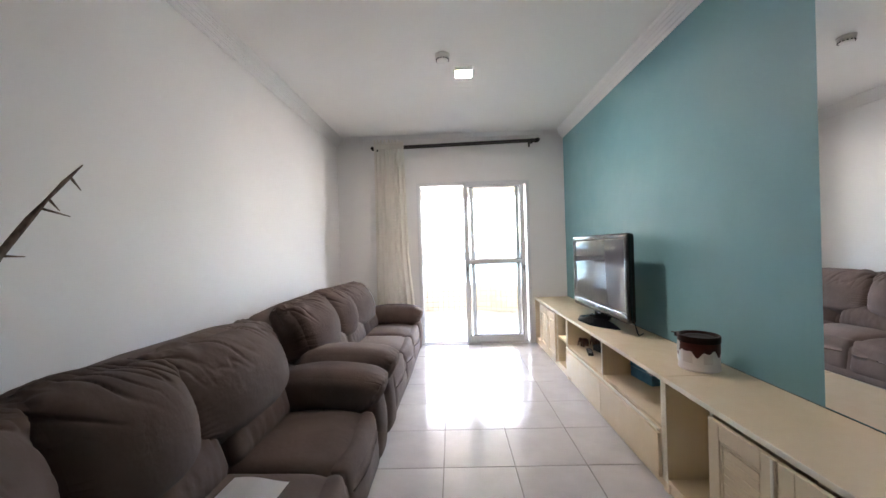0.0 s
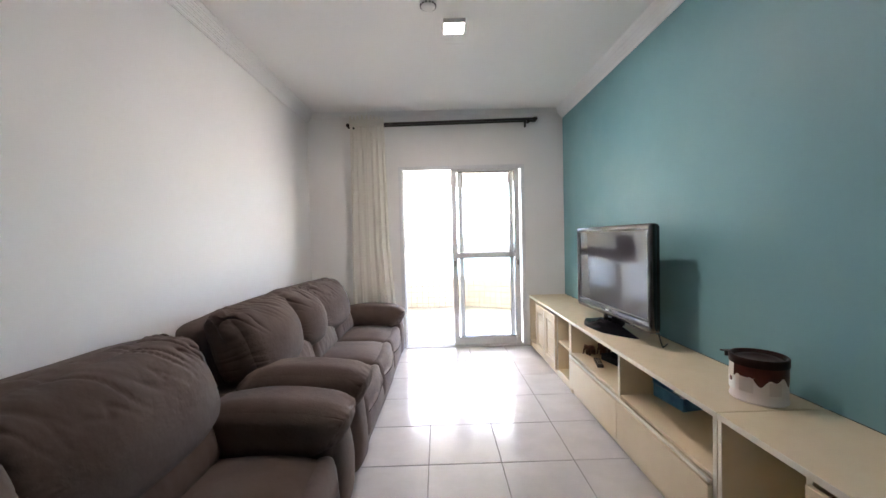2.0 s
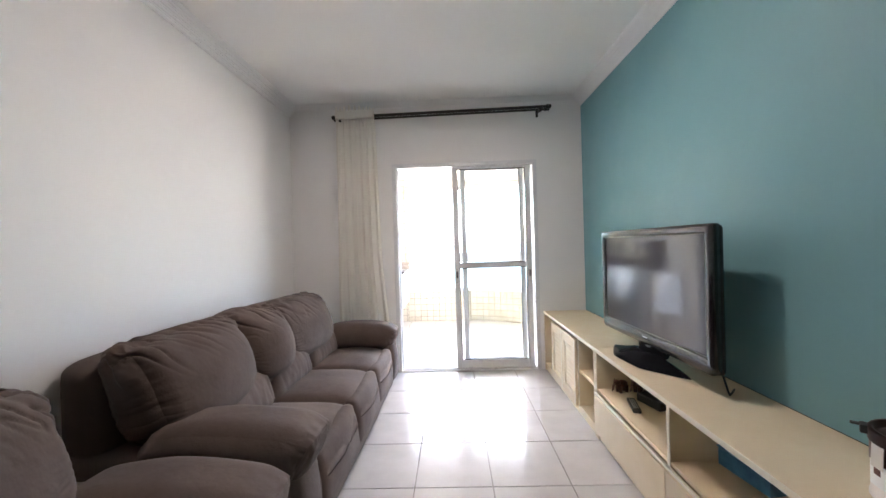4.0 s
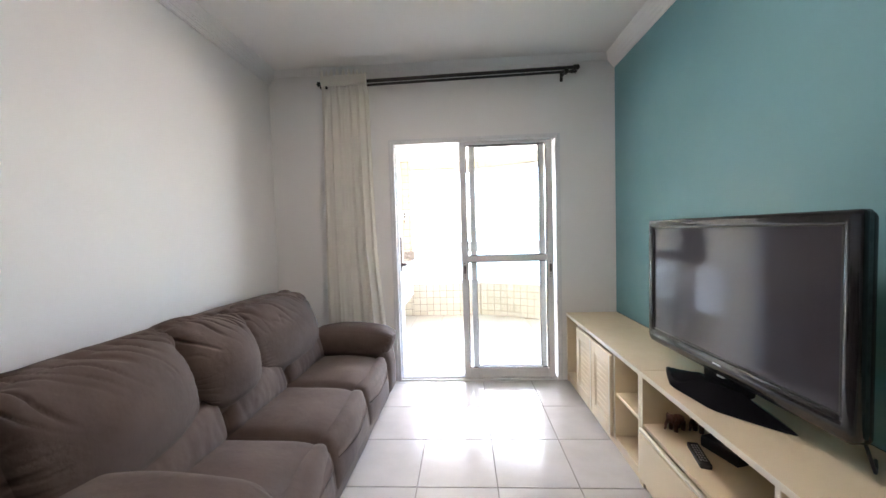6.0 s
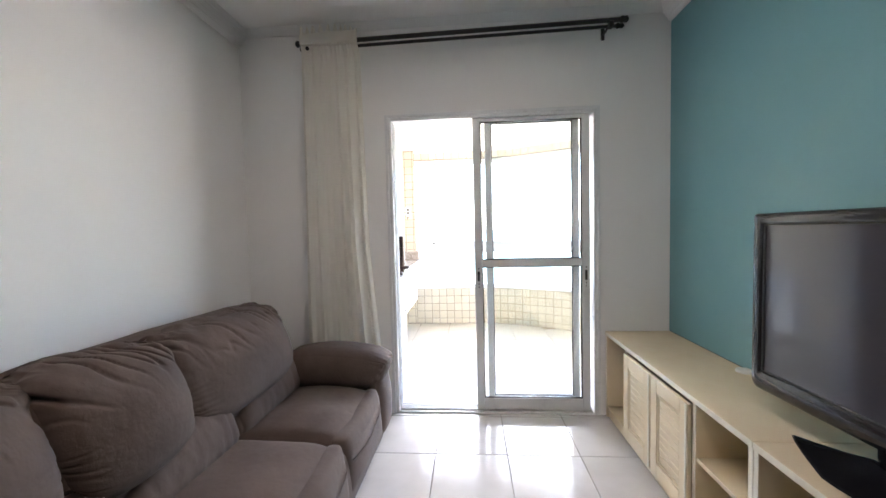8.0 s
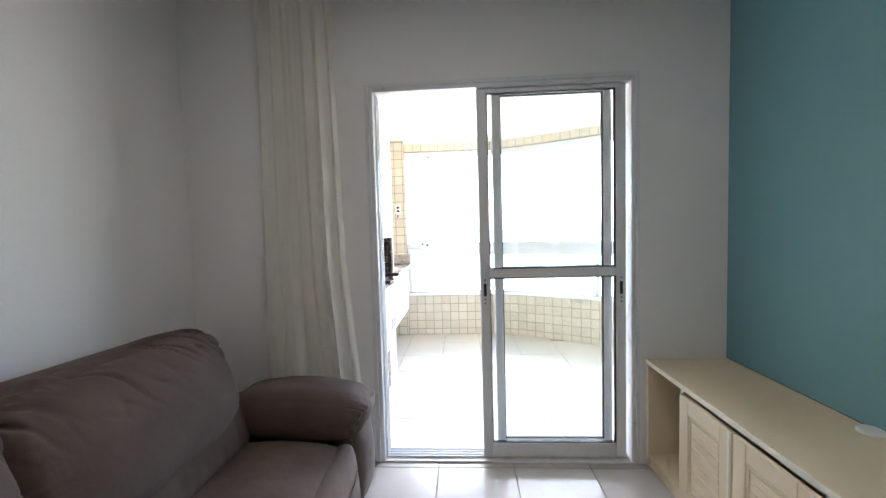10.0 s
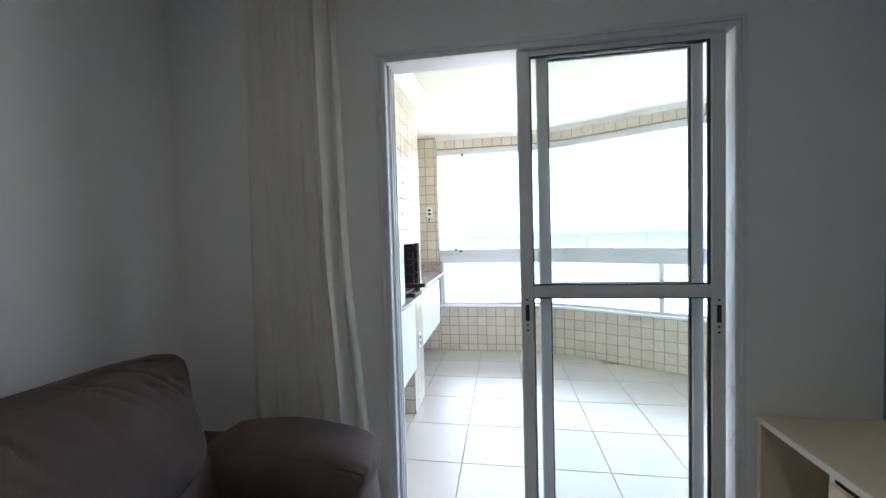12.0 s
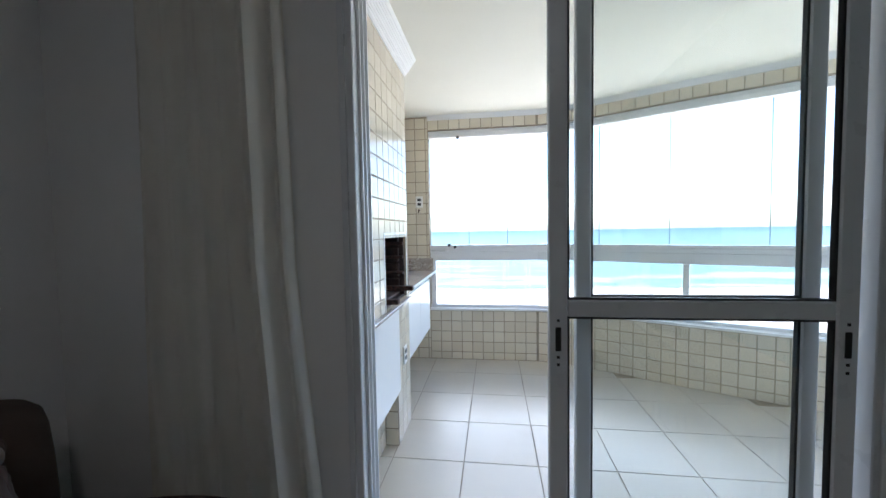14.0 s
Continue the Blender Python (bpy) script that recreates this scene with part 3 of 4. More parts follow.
# ---- barbecue and sink side of the balcony ----
bbq = thing("barbecue", "built-in barbecue with sooty brick lining and iron grill", "barbecue", at=(BX, (O0 + O1) / 2, OZ0))
bx = -1.02
part("firebox", boxes((bx - 0.04, bx, O0, O1, OZ0, OZ1), (bx, BX - 0.012, O0, O0 + 0.012, OZ0, OZ1), (bx, BX - 0.012, O1 - 0.012, O1, OZ0, OZ1), (bx, BX - 0.012, O0 + 0.012, O1 - 0.012, OZ0, OZ0 + 0.012), (bx, BX - 0.012, O0 + 0.012, O1 - 0.012, OZ1 - 0.012, OZ1)), SOOT, bbq, "soot-black firebox")
for i in range(4):
    z = OZ0 + 0.03 + i * 0.10
    for j in range(2):
        part("lining_brick", boxes((BX - 0.34 + j * 0.16, BX - 0.20 + j * 0.16, O1 - 0.045, O1 - 0.014, z, z + 0.09), bevel=0.006), SOOT, bbq, "dark refractory brick")
for z in (0.93, 1.03, 1.13, 1.22):
    for y in (O0 + 0.018, O1 - 0.060):
        part("grill_bracket", tube([(BX - 0.34, y, z), (BX - 0.005, y, z)], 0.011, 8), IRON, bbq, "rusty iron grill rail")
part("grill_shelf", boxes((BX - 0.38, BX + 0.055, O0 + 0.06, O0 + 0.10, OZ0 + 0.02, OZ0 + 0.05), (BX - 0.38, BX + 0.065, O1 - 0.10, O1 - 0.06, OZ0 + 0.045, OZ0 + 0.075), (BX - 0.36, BX - 0.02, O0 + 0.10, O1 - 0.10, OZ0 + 0.03, OZ0 + 0.045), bevel=0.004), IRON, bbq, "rusty iron grill carrier")
part("trim_frame", boxes((BX, BX + 0.004, O0 - 0.012, O0, OZ0 - 0.01, OZ1 + 0.012), (BX, BX + 0.004, O1, O1 + 0.012, OZ0 - 0.01, OZ1 + 0.012), (BX, BX + 0.004, O0, O1, OZ1, OZ1 + 0.012)), ALU, bbq, "thin white edge strip")

cab = thing("wall_cabinet", "white laminate cabinet door under the barbecue", "cabinet", at=(BX, 5.58, 0.335))
bm = boxes((BX + 0.005, BX + 0.021, 5.33, 5.825, 0.335, 0.84), bevel=0.002)
part("door", bm, BOARD, cab, "plain white cabinet door")
ledge = thing("granite_ledge", "speckled granite ledge under the barbecue", "ledge", at=(BX, 5.68, 0.84))
part("slab", boxes((BX + 0.005, BX + 0.034, 5.32, 6.12, 0.842, 0.860), bevel=0.003), GRANITE, ledge)
sink = thing("sink_cabinet", "white hanging cabinet under a speckled granite worktop", "cabinet", at=(-0.75, 6.8, 0.25))
part("body", boxes((BACKX + 0.002, BX - 0.030, 6.18, 7.10, 0.40, 0.865), bevel=0.002), BOARD, sink, "white laminate cabinet body")
part("door", boxes((BX - 0.028, BX - 0.012, 6.185, 6.635, 0.385, 0.845), bevel=0.002), BOARD, sink, "plain white cabinet door")
part("door", boxes((BX - 0.028, BX - 0.012, 6.640, 7.095, 0.385, 0.845), bevel=0.002), BOARD, sink, "plain white cabinet door")
top = thing("granite_worktop", "speckled granite worktop with splashback on the balcony", "worktop", at=(-0.75, 6.9, 0.87))
part("slab", boxes((BACKX + 0.001, BX, 6.172, 7.416, 0.868, 0.895), bevel=0.003), GRANITE, top)
part("splashback", boxes((BACKX + 0.001, BX - 0.025, 7.398, 7.416, 0.896, 1.02), bevel=0.002), GRANITE, top)
part("splashback", boxes((BACKX + 0.001, BACKX + 0.018, 6.172, 7.396, 0.896, 1.02), bevel=0.002), GRANITE, top)


def wall_plate(name, label, m, dark=False):
    o = thing(name, label, "socket", at=tuple(m.translation))
    part("plate", moved(boxes((-0.036, 0.036, -0.008, 0.0, -0.058, 0.058), bevel=0.003), m), WPLAST, o, "white plastic plate")
    for z in (-0.022, 0.022):
        part("outlet", moved(boxes((-0.018, 0.018, -0.011, -0.0075, z - 0.013, z + 0.013), bevel=0.003), m), MATT if dark else WPLAST, o, "dark outlet" if dark else "white outlet")
    return o


wall_plate("wall_socket", "white double socket on the tiled column", pose(-0.755, 7.408, 1.59), True)
wall_plate("wall_socket", "grey double socket low on the tiled pier", pose(BX + 0.006, 6.00, 0.50, 0, 0, 90), True)
tap = thing("wall_tap", "small dark tap under the socket on the tiled column", "tap", at=(-0.755, 7.41, 1.50))
part("spout", tube([(-0.755, 7.41, 1.51), (-0.755, 7.37, 1.51), (-0.755, 7.36, 1.48)], 0.007, 8), IRON, tap, smooth=True)


# ---- sofas ----
def make_sofa(label):
    """A three-seat sofa against a wall: x runs out from the wall, y along it, from its near arm at 0 to 2.28."""
    s = thing("sofa", label, "sofa", "sofas along the wall")
    arm, seats, length = 0.275, (0.27, 0.850, 1.425, 2.01), 2.28
    backs = ((0.04, 0.76), (0.725, 1.21), (1.17, 2.005))
    part("frame", boxes((0.06, 0.93, 0.06, length - 0.06, 0.03, 0.30), bevel=0.02, seg=2), SUEDE, s, "suede-covered base", smooth=False)
    for x in (0.12, 0.86):
        for y in (0.12, length - 0.16):
            part("foot", boxes((x, x + 0.05, y, y + 0.05, 0.0, 0.035), bevel=0.004), MATT, s, "black plastic foot")
    # front skirt, leaning out to the floor
    bm = pillow((0.10, length - 0.42, 0.30), 0.03, 16, (0.012, 0, 0), 0.006, "all", 3)
    moved(bm, pose(0.945, length / 2, 0.185, 0, -4, 0))
    part("front_skirt", bm, SUEDE, s, "suede front skirt", smooth=True)
    # back frame along the wall, with a soft top
    bm = pillow((0.20, length - 0.10, 0.895), 0.065, 26, (0.01, 0, 0.006), 0.006, "all", 5, lambda p, u, v, w: Vector((p.x - 0.03 * max(0, w) * (u > 0), p.y, p.z - 0.035 * max(0, w) * v ** 6)))
    moved(bm, pose(0.115, length / 2, 0.475))
    part("back_frame", bm, SUEDE, s, "soft suede back frame", smooth=True)
    for k, (a, b) in enumerate(zip(seats, seats[1:])):
        w = b - a
        y = (a + b) / 2
        # seat cushion: flat top, rolled front that falls to the skirt
        def seat_warp(p, u, v, wz):
            front = max(0.0, (p.x - 0.16) / 0.16)
            p.z -= 0.045 * front ** 2 * (1 if wz > 0 else 0.0)
            p.z += 0.012 * math.cos(u * 1.5) * (wz > 0)
            return p
        bm = pillow((0.66, w - 0.004, 0.20), 0.06, 26, (0.02, 0.0, 0.030), 0.0045, "all", 11 + k, seat_warp)
        moved(bm, pose(0.680, y, 0.325))
        part("seat_cushion", bm, SUEDE, s, "plump suede seat cushion", smooth=True)
        # front apron below each seat cushion
        bm = pillow((0.09, w - 0.006, 0.30), 0.04, 14, (0.022, 0, 0), 0.005, "all", 17 + k)
        moved(bm, pose(0.962, y, 0.250, 0, -5, 0))
        part("seat_front", bm, SUEDE, s, "suede roll in front of the seat", smooth=True)
        # lumbar roll
        bm = pillow((0.18, w + 0.006, 0.28), 0.075, 64, (0.035, 0, 0), 0.0045, "gather", 23 + k)
        moved(bm, pose(0.410, y, 0.495, 0, -15, 0))
        part("lumbar_roll", bm, SUEDE, s, "gathered suede lumbar roll", smooth=True)

        # back cushion: a stuffed bag with gathers along its top and sides
        c0, c1 = backs[k]

        def back_warp(p, u, v, wz, k=k):
            p.x += 0.03 * (1 - v * v) * (1 - wz * wz) * (u > 0)
            p.z -= 0.014 * abs(v) ** 6 * max(0, wz) + (0.0, 0.02, 0.0)[k] * v * max(0, wz)
            p.z += 0.09 * abs(v) ** 3 * max(0, -wz)
            p.x -= 0.05 * max(0.0, wz) ** 2 * (u > 0)
            p.y *= 1 - 0.07 * max(0, -wz) ** 2
            return p
        bm = pillow((0.22, c1 - c0, 0.52), 0.072, 150, (0.066, 0.0, 0.010), 0.021, "top", 31 + 3 * k, back_warp)
        moved(bm, pose(0.335, (c0 + c1) / 2, 0.722 - (0.0, 0.0, 0.018)[k], 0, -17, (2.5, -2.5, -1.0)[k]))
        part("back_cushion", bm, SUEDE, s, "overstuffed suede back cushion with gathers", smooth=True)
        # piping around the seam between front and top
        part("seam", tube([(0.985, a + 0.01, 0.262), (0.990, y, 0.256), (0.985, b - 0.01, 0.262)], 0.003, 6), SEAM, s, "dark sewn seam")
    for k, (a, b) in enumerate(((0.0, arm), (length - arm, length))):
        y = (a + b) / 2
        part("arm_panel", moved(pillow((0.90, arm - 0.03, 0.50), 0.035, 22, (0.0, 0.008, 0), 0.004, "all", 41 + k), pose(0.50, y, 0.285)), SUEDE, s, "suede side panel", smooth=True)

        def arm_warp(p, u, v, wz):
            p.x += (0.015 + 0.055 * wz) * max(0.0, u) ** 2
            p.z += 0.022 * (1 - u * u) * (0.5 + 0.5 * wz) - 0.012 * max(0.0, u) ** 3 - 0.030 * max(0.0, -u) ** 2 * (wz > 0)
            p.y *= 1 - 0.10 * max(0.0, -wz) - 0.05 * max(0.0, -u)
            return p
        bm = pillow((0.66, arm + 0.045, 0.255), 0.105, 70, (0.012, 0.006, 0.010), 0.0065, "end", 51 + k, arm_warp)
        moved(bm, pose((0.685, 0.668)[k], y + (0.006, -0.012)[k], (0.528, 0.494)[k], 0, 2.0, 0))
        part("arm_pillow", bm, SUEDE, s, "puffed suede armrest", smooth=True)
        bm = pillow((0.13, arm - 0.005, 0.48), 0.06, 30, (0.025, 0, 0), 0.006, "all", 61 + k)
        moved(bm, pose(0.935, y, 0.275, 0, -3, 0))
        part("arm_front", bm, SUEDE, s, "suede drape over the front of the arm", smooth=True)
    for o in s.children:
        o.data.transform(Matrix.Diagonal((1, 1, LOW, 1)))
        if o.name.startswith("back_"):
            o.data.transform(Matrix.Translation((0, 0, 0.022)))
        if o.name.startswith("seat_cushion"):
            o.data.transform(Matrix.Translation((0, 0, -0.022)))
        if o.name.startswith("arm_pillow"):
            o.data.transform(Matrix.Translation((0, 0, -0.010)))
    return s


LOW = 0.93
sofa = make_sofa("brown suede three-seat sofa near the balcony door")
second = copy_thing(sofa, pose(LEFT + 0.012, -0.01, 0))
for o, dy in zip([c for c in second.children if c.name.startswith("back_cushion")], (0.08, 0.105, 0.08)):
    o.location.y += dy
second["label"] = "brown suede three-seat sofa with a sheet of paper on its seat"
sofa.matrix_basis = pose(LEFT + 0.012, 2.335, 0, 0, 0, -1.0)

sheet = thing("paper_sheet", "white sheet of paper on the sofa seat", "paper", at=(-0.80, 1.17, 0.470))
bm = bmesh.new()
g = [[bm.verts.new((-0.105 + 0.21 * i / 6, -0.148 + 0.297 * j / 8, 0.006 + 0.006 * math.sin(i * 0.8) + 0.010 * (j / 8) ** 2)) for j in range(9)] for i in range(7)]
for i in range(6):
    for j in range(8):
        bm.faces.new((g[i][j], g[i + 1][j], g[i + 1][j + 1], g[i][j + 1]))
bmesh.ops.solidify(bm, geom=bm.faces[:], thickness=0.0006)
part("page", moved(bm, pose(-0.745, 1.035, 0.467, 0, 0, -6)), PAPER, sheet)

# ---- low television units along the teal wall ----
UX, UTOP, UBACK, TH = 1.030, 0.592, RIGHT - 0.002, 0.020


def carcass(u, y0, y1, dividers, low=0.055):
    """Sides, back, bottom, top and plinth as panels of one unit."""
    part("top_panel", boxes((UX - 0.004, UBACK, y0, y1, UTOP - 0.024, UTOP), bevel=0.0015), CREAM, u, "cream laminate top")
    part("top_edge", boxes((UX - 0.007, UX - 0.0045, y0, y1, UTOP - 0.023, UTOP - 0.001)), EDGE, u, "paler edge band")
    part("bottom_panel", boxes((UX, UBACK, y0 + TH, y1 - TH, low, low + TH), bevel=0.001), CREAM, u)
    part("plinth", boxes((UX + 0.012, UX + 0.03, y0 + 0.002, y1 - 0.002, 0.0, low)), CREAM, u, "cream plinth")
    part("back_panel", boxes((UBACK - 0.008, UBACK - 0.001, y0 + TH, y1 - TH, low + TH, UTOP - 0.024)), CREAM, u)
    # thin dark strip draws the shaded gap between top and wall
    part("wall_joint", tube([(UBACK + 0.0005, y0 + 0.01 + (y1 - y0 - 0.02) * i / 24, UTOP + 0.0006 + 0.0008 * math.sin(i * 2.1)) for i in range(25)], 0.0016, 6), SEAM, u, "dark strip drawn as the shaded gap at the wall")
    for y in [y0, y1 - TH] + list(dividers):
        part("side_panel", boxes((UX, UBACK - 0.009, y, y + TH, 0.0 if y in (y0, y1 - TH) else low + TH, UTOP - 0.0245), bevel=0.001), CREAM, u)
        part("side_edge", boxes((UX - 0.003, UX - 0.0003, y + 0.0005, y + TH - 0.0005, low, UTOP - 0.0245)), EDGE, u, "paler edge band")


def louvre_door(u, y0, y1, z0, z1):
    """A framed door with a panel of fine louvre slats and a finger groove."""
    x = UX - 0.004
    t, s = 0.018, 0.062
    d = part("door", boxes((x - t, x, y0, y0 + s, z0, z1), (x - t, x, y1 - s, y1, z0, z1), (x - t, x, y0 + s, y1 - s, z0, z0 + 0.070), (x - t, x, y0 + s, y1 - s, z1 - 0.070, z1), bevel=0.002), CREAM, u, "cream louvred cabinet door")
    part("door_panel", boxes((x - 0.006, x - 0.002, y0 + s, y1 - s, z0 + 0.070, z1 - 0.070)), CREAM, d, "recessed cream panel")
    n = 9
    for i in range(n):
        z = z0 + 0.090 + (z1 - z0 - 0.18) * (i + 0.5) / n
        bm = moved(boxes((-0.0035, 0.0035, y0 + s + 0.014, y1 - s - 0.014, -0.0185, 0.0185), bevel=0.001), pose(x - 0.0075, 0, z, 0, -5, 0))
        part("slat", bm, CREAM, d)
    part("bead", boxes((x - 0.013, x - 0.0065, y0 + s, y0 + s + 0.009, z0 + 0.070, z1 - 0.070), (x - 0.013, x - 0.0065, y1 - s - 0.009, y1 - s, z0 + 0.070, z1 - 0.070), (x - 0.013, x - 0.0065, y0 + s + 0.009, y1 - s - 0.009, z0 + 0.075, z0 + 0.084), (x - 0.013, x - 0.0065, y0 + s + 0.009, y1 - s - 0.009, z1 - 0.084, z1 - 0.075)), CREAM, d)
    part("grip", boxes((x - t - 0.003, x - t, y0 + 0.006, y0 + 0.020, z0 + 0.004, z1 - 0.004), bevel=0.0015), EDGE, d, "pale vertical grip strip")
    return d


def drawer(u, y0, y1, z0, z1):
    x = UX - 0.004
    d = part("drawer", boxes((x - 0.018, x, y0, y1, z0, z1 - 0.022), (x - 0.006, x, y0, y1, z1 - 0.022, z1), bevel=0.0015), CREAM, u, "plain cream drawer front")
    part("finger_rail", boxes((x - 0.020, x - 0.0065, y0, y1, z1 - 0.008, z1 + 0.004), bevel=0.0015), EDGE, d, "pale grip rail")
    return d


unit_a = thing("tv_cabinet", "cream cabinet with two louvred doors beside the balcony door", "cabinet", "low cabinets along the wall", (1.26, 4.05, 0))
carcass(unit_a, 3.402, 4.740, (3.715, 4.395))
part("shelf", boxes((UX + 0.004, UBACK - 0.009, 3.402 + TH, 3.714, 0.322, 0.340), bevel=0.001), CREAM, unit_a)
louvre_door(unit_a, 3.738, 4.062, 0.060, 0.555)
louvre_door(unit_a, 4.068, 4.394, 0.060, 0.555)
unit_b = thing("tv_cabinet", "cream cabinet with two drawers and open shelves under the television", "cabinet", "low cabinets along the wall", (1.26, 2.6, 0))
carcass(unit_b, 1.800, 3.398, (2.570,))
for y0, y1 in ((1.82, 2.57), (2.59, 3.378)):
    part("shelf", boxes((UX + 0.001, UBACK - 0.009, y0, y1, 0.312, 0.330), bevel=0.001), CREAM, unit_b)
drawer(unit_b, 1.823, 2.576, 0.060, 0.310)
drawer(unit_b, 2.584, 3.375, 0.060, 0.310)
unit_c = thing("tv_cabinet", "cream cabinet with an open niche and louvred doors before the mirror", "cabinet", "low cabinets along the wall", (1.26, 1.1, 0))
carcass(unit_c, 0.480, 1.795, (1.430, 0.790))
louvre_door(unit_c, 1.112, 1.436, 0.060, 0.555)
louvre_door(unit_c, 0.782, 1.106, 0.060, 0.555)

mirror = tagged(new("mirror"), "tall frameless wall mirror above the cream cabinet", "mirror")
mirror.location = (RIGHT, 0.4, 0.65)
part("glass", boxes((RIGHT - 0.006, RIGHT - 0.001, -0.45, 1.397, UTOP + 0.007, 2.62), bevel=0.0008), MIRROR, mirror, "silvered mirror sheet")

# ---- television ----
tv = thing("television", "black flat-screen television on the cream cabinet", "television", at=(1.225, 3.10, UTOP))
TW, TZ0, TZ1 = 1.075, 0.683, 1.345
M = pose(1.225, 3.105, 0, 0, 0, -88.0)


def tvbox(*r, bevel=0.0, seg=1):
    return moved(boxes(*r, bevel=bevel, seg=seg), M)


h = TW / 2
part("casing", moved(pillow((TW - 0.004, 0.050, TZ1 - TZ0 - 0.004), 0.024, 30, (0, 0.0, 0)), M @ pose(0, 0.016, (TZ0 + TZ1) / 2)), GLOSS, tv, "black back casing", smooth=True)


def rim_ring(outer, inner, r_top, r_low, rows):
    """A picture-frame ring: outer and inner are (x0, x1, z0, z1); rows of (blend from outer to inner, y)."""
    def loop(box_, rt, rl):
        x0, x1, z0, z1 = box_
        pts = []
        for cx, cz, rr, a0 in ((x1 - rl, z0 + rl, rl, -90), (x1 - rt, z1 - rt, rt, 0), (x0 + rt, z1 - rt, rt, 90), (x0 + rl, z0 + rl, rl, 180)):
            for i in range(7):
                a = radians(a0 + 15 * i)
                pts.append((cx + rr * math.cos(a), cz + rr * math.sin(a)))
        return pts
    lo, li = loop(outer, r_top, r_low), loop(inner, 0.002, 0.002)
    bm = bmesh.new()
    rings = [[bm.verts.new((o[0] + (i[0] - o[0]) * t, y, o[1] + (i[1] - o[1]) * t)) for o, i in zip(lo, li)] for t, y in rows]
    n = len(lo)
    for a, b in zip(rings, rings[1:] + rings[:1]):
        for k in range(n):
            bm.faces.new((a[k], a[(k + 1) % n], b[(k + 1) % n], b[k]))
    return bm


part("bezel", moved(rim_ring((-h, h, TZ0, TZ1), (-h + 0.049, h - 0.049, TZ0 + 0.074, TZ1 - 0.044), 0.014, 0.036, ((0.0, 0.012), (0.0, -0.010), (0.06, -0.018), (0.2, -0.023), (0.75, -0.023), (0.97, -0.019), (1.0, -0.012), (1.0, 0.004))), M), GLOSS, tv, "glossy black bezel", smooth=True)
part("screen", tvbox((-h + 0.048, h - 0.048, -0.013, -0.008, TZ0 + 0.072, TZ1 - 0.042)), SCREEN, tv, "dark reflective screen")
part("inner_rim", tvbox((-h + 0.047, -h + 0.053, -0.018, -0.012, TZ0 + 0.07, TZ1 - 0.04), (h - 0.053, h - 0.047, -0.018, -0.012, TZ0 + 0.07, TZ1 - 0.04), (-h + 0.053, h - 0.053, -0.018, -0.012, TZ1 - 0.046, TZ1 - 0.040), (-h + 0.053, h - 0.053, -0.018, -0.012, TZ0 + 0.070, TZ0 + 0.076)), MATT, tv, "matt inner rim")
part("badge", tvbox((-0.024, 0.024, -0.0245, -0.0232, TZ0 + 0.044, TZ0 + 0.048)), SILVER, tv, "small silver maker's badge")
part("back_housing", moved(pillow((0.56, 0.05, 0.36), 0.02, 16), M @ pose(0, 0.062, 1.0)), MATT, tv, "matt black rear housing", smooth=True)
part("neck", tvbox((-0.13, 0.13, 0.004, 0.045, UTOP + 0.040, TZ0 + 0.02), bevel=0.018, seg=3), FOOT, tv, "black neck")
part("neck_badge", tvbox((-0.018, 0.018, -0.012, 0.006, UTOP + 0.082, UTOP + 0.090), bevel=0.003), SILVER, tv, "silver stand clip")
bm = bmesh.new()
ringa = []
for z, k in ((0.001, 0.985), (0.005, 1.0), (0.009, 0.97), (0.022, 0.76), (0.042, 0.5), (0.058, 0.34)):
    ring_ = []
    for i in range(48):
        a = 2 * math.pi * i / 48
        x_ = math.cos(a)
        y_ = (0.07 if math.sin(a) > 0 else 0.135) * k * math.copysign(min(1.0, 1.45 * (1.0 - abs(x_)) ** 0.85), math.sin(a))
        ring_.append(bm.verts.new((0.325 * k * x_, y_, UTOP + z)))
    ringa.append(ring_)
for a, b in zip(ringa, ringa[1:]):
    for i in range(48):
        bm.faces.new((a[i], a[(i + 1) % 48], b[(i + 1) % 48], b[i]))
bm.faces.new(ringa[0]), bm.faces.new(ringa[-1])
part("stand_base", moved(bm, M @ pose(-0.01, -0.004, 0, 0, 0, 6.0)), FOOT, tv, "black boat-shaped foot", smooth=True)
cord = thing("power_cord", "black power cord hanging behind the television", "cable", at=(1.36, 2.60, UTOP))
part("cord", tube([(1.275, 2.62, UTOP + 0.145), (1.284, 2.60, UTOP + 0.075), (1.294, 2.592, UTOP + 0.025), (1.305, 2.598, UTOP + 0.007), (1.335, 2.625, UTOP + 0.0055), (1.37, 2.66, UTOP + 0.0055)], 0.0045, 8), MATT, cord, smooth=True)
plate = thing("cable_cover", "flat white plastic cover on the cabinet top", "cover", at=(1.41, 4.01, UTOP))
part("lid", turned([(0, 0), (0.036, 0), (0.036, 0.008), (0.032, 0.012), (0, 0.013)], 28, (1.42, 4.005, UTOP + 0.0005)), WPLAST, plate, smooth=False)

# ---- biscuit tin ----
TX, TY, TR, TH_ = 1.286, 1.91, 0.098, 0.178
tin = thing("round_tin", "round tin with brown glaze print and cream label", "tin", at=(TX, TY, UTOP))
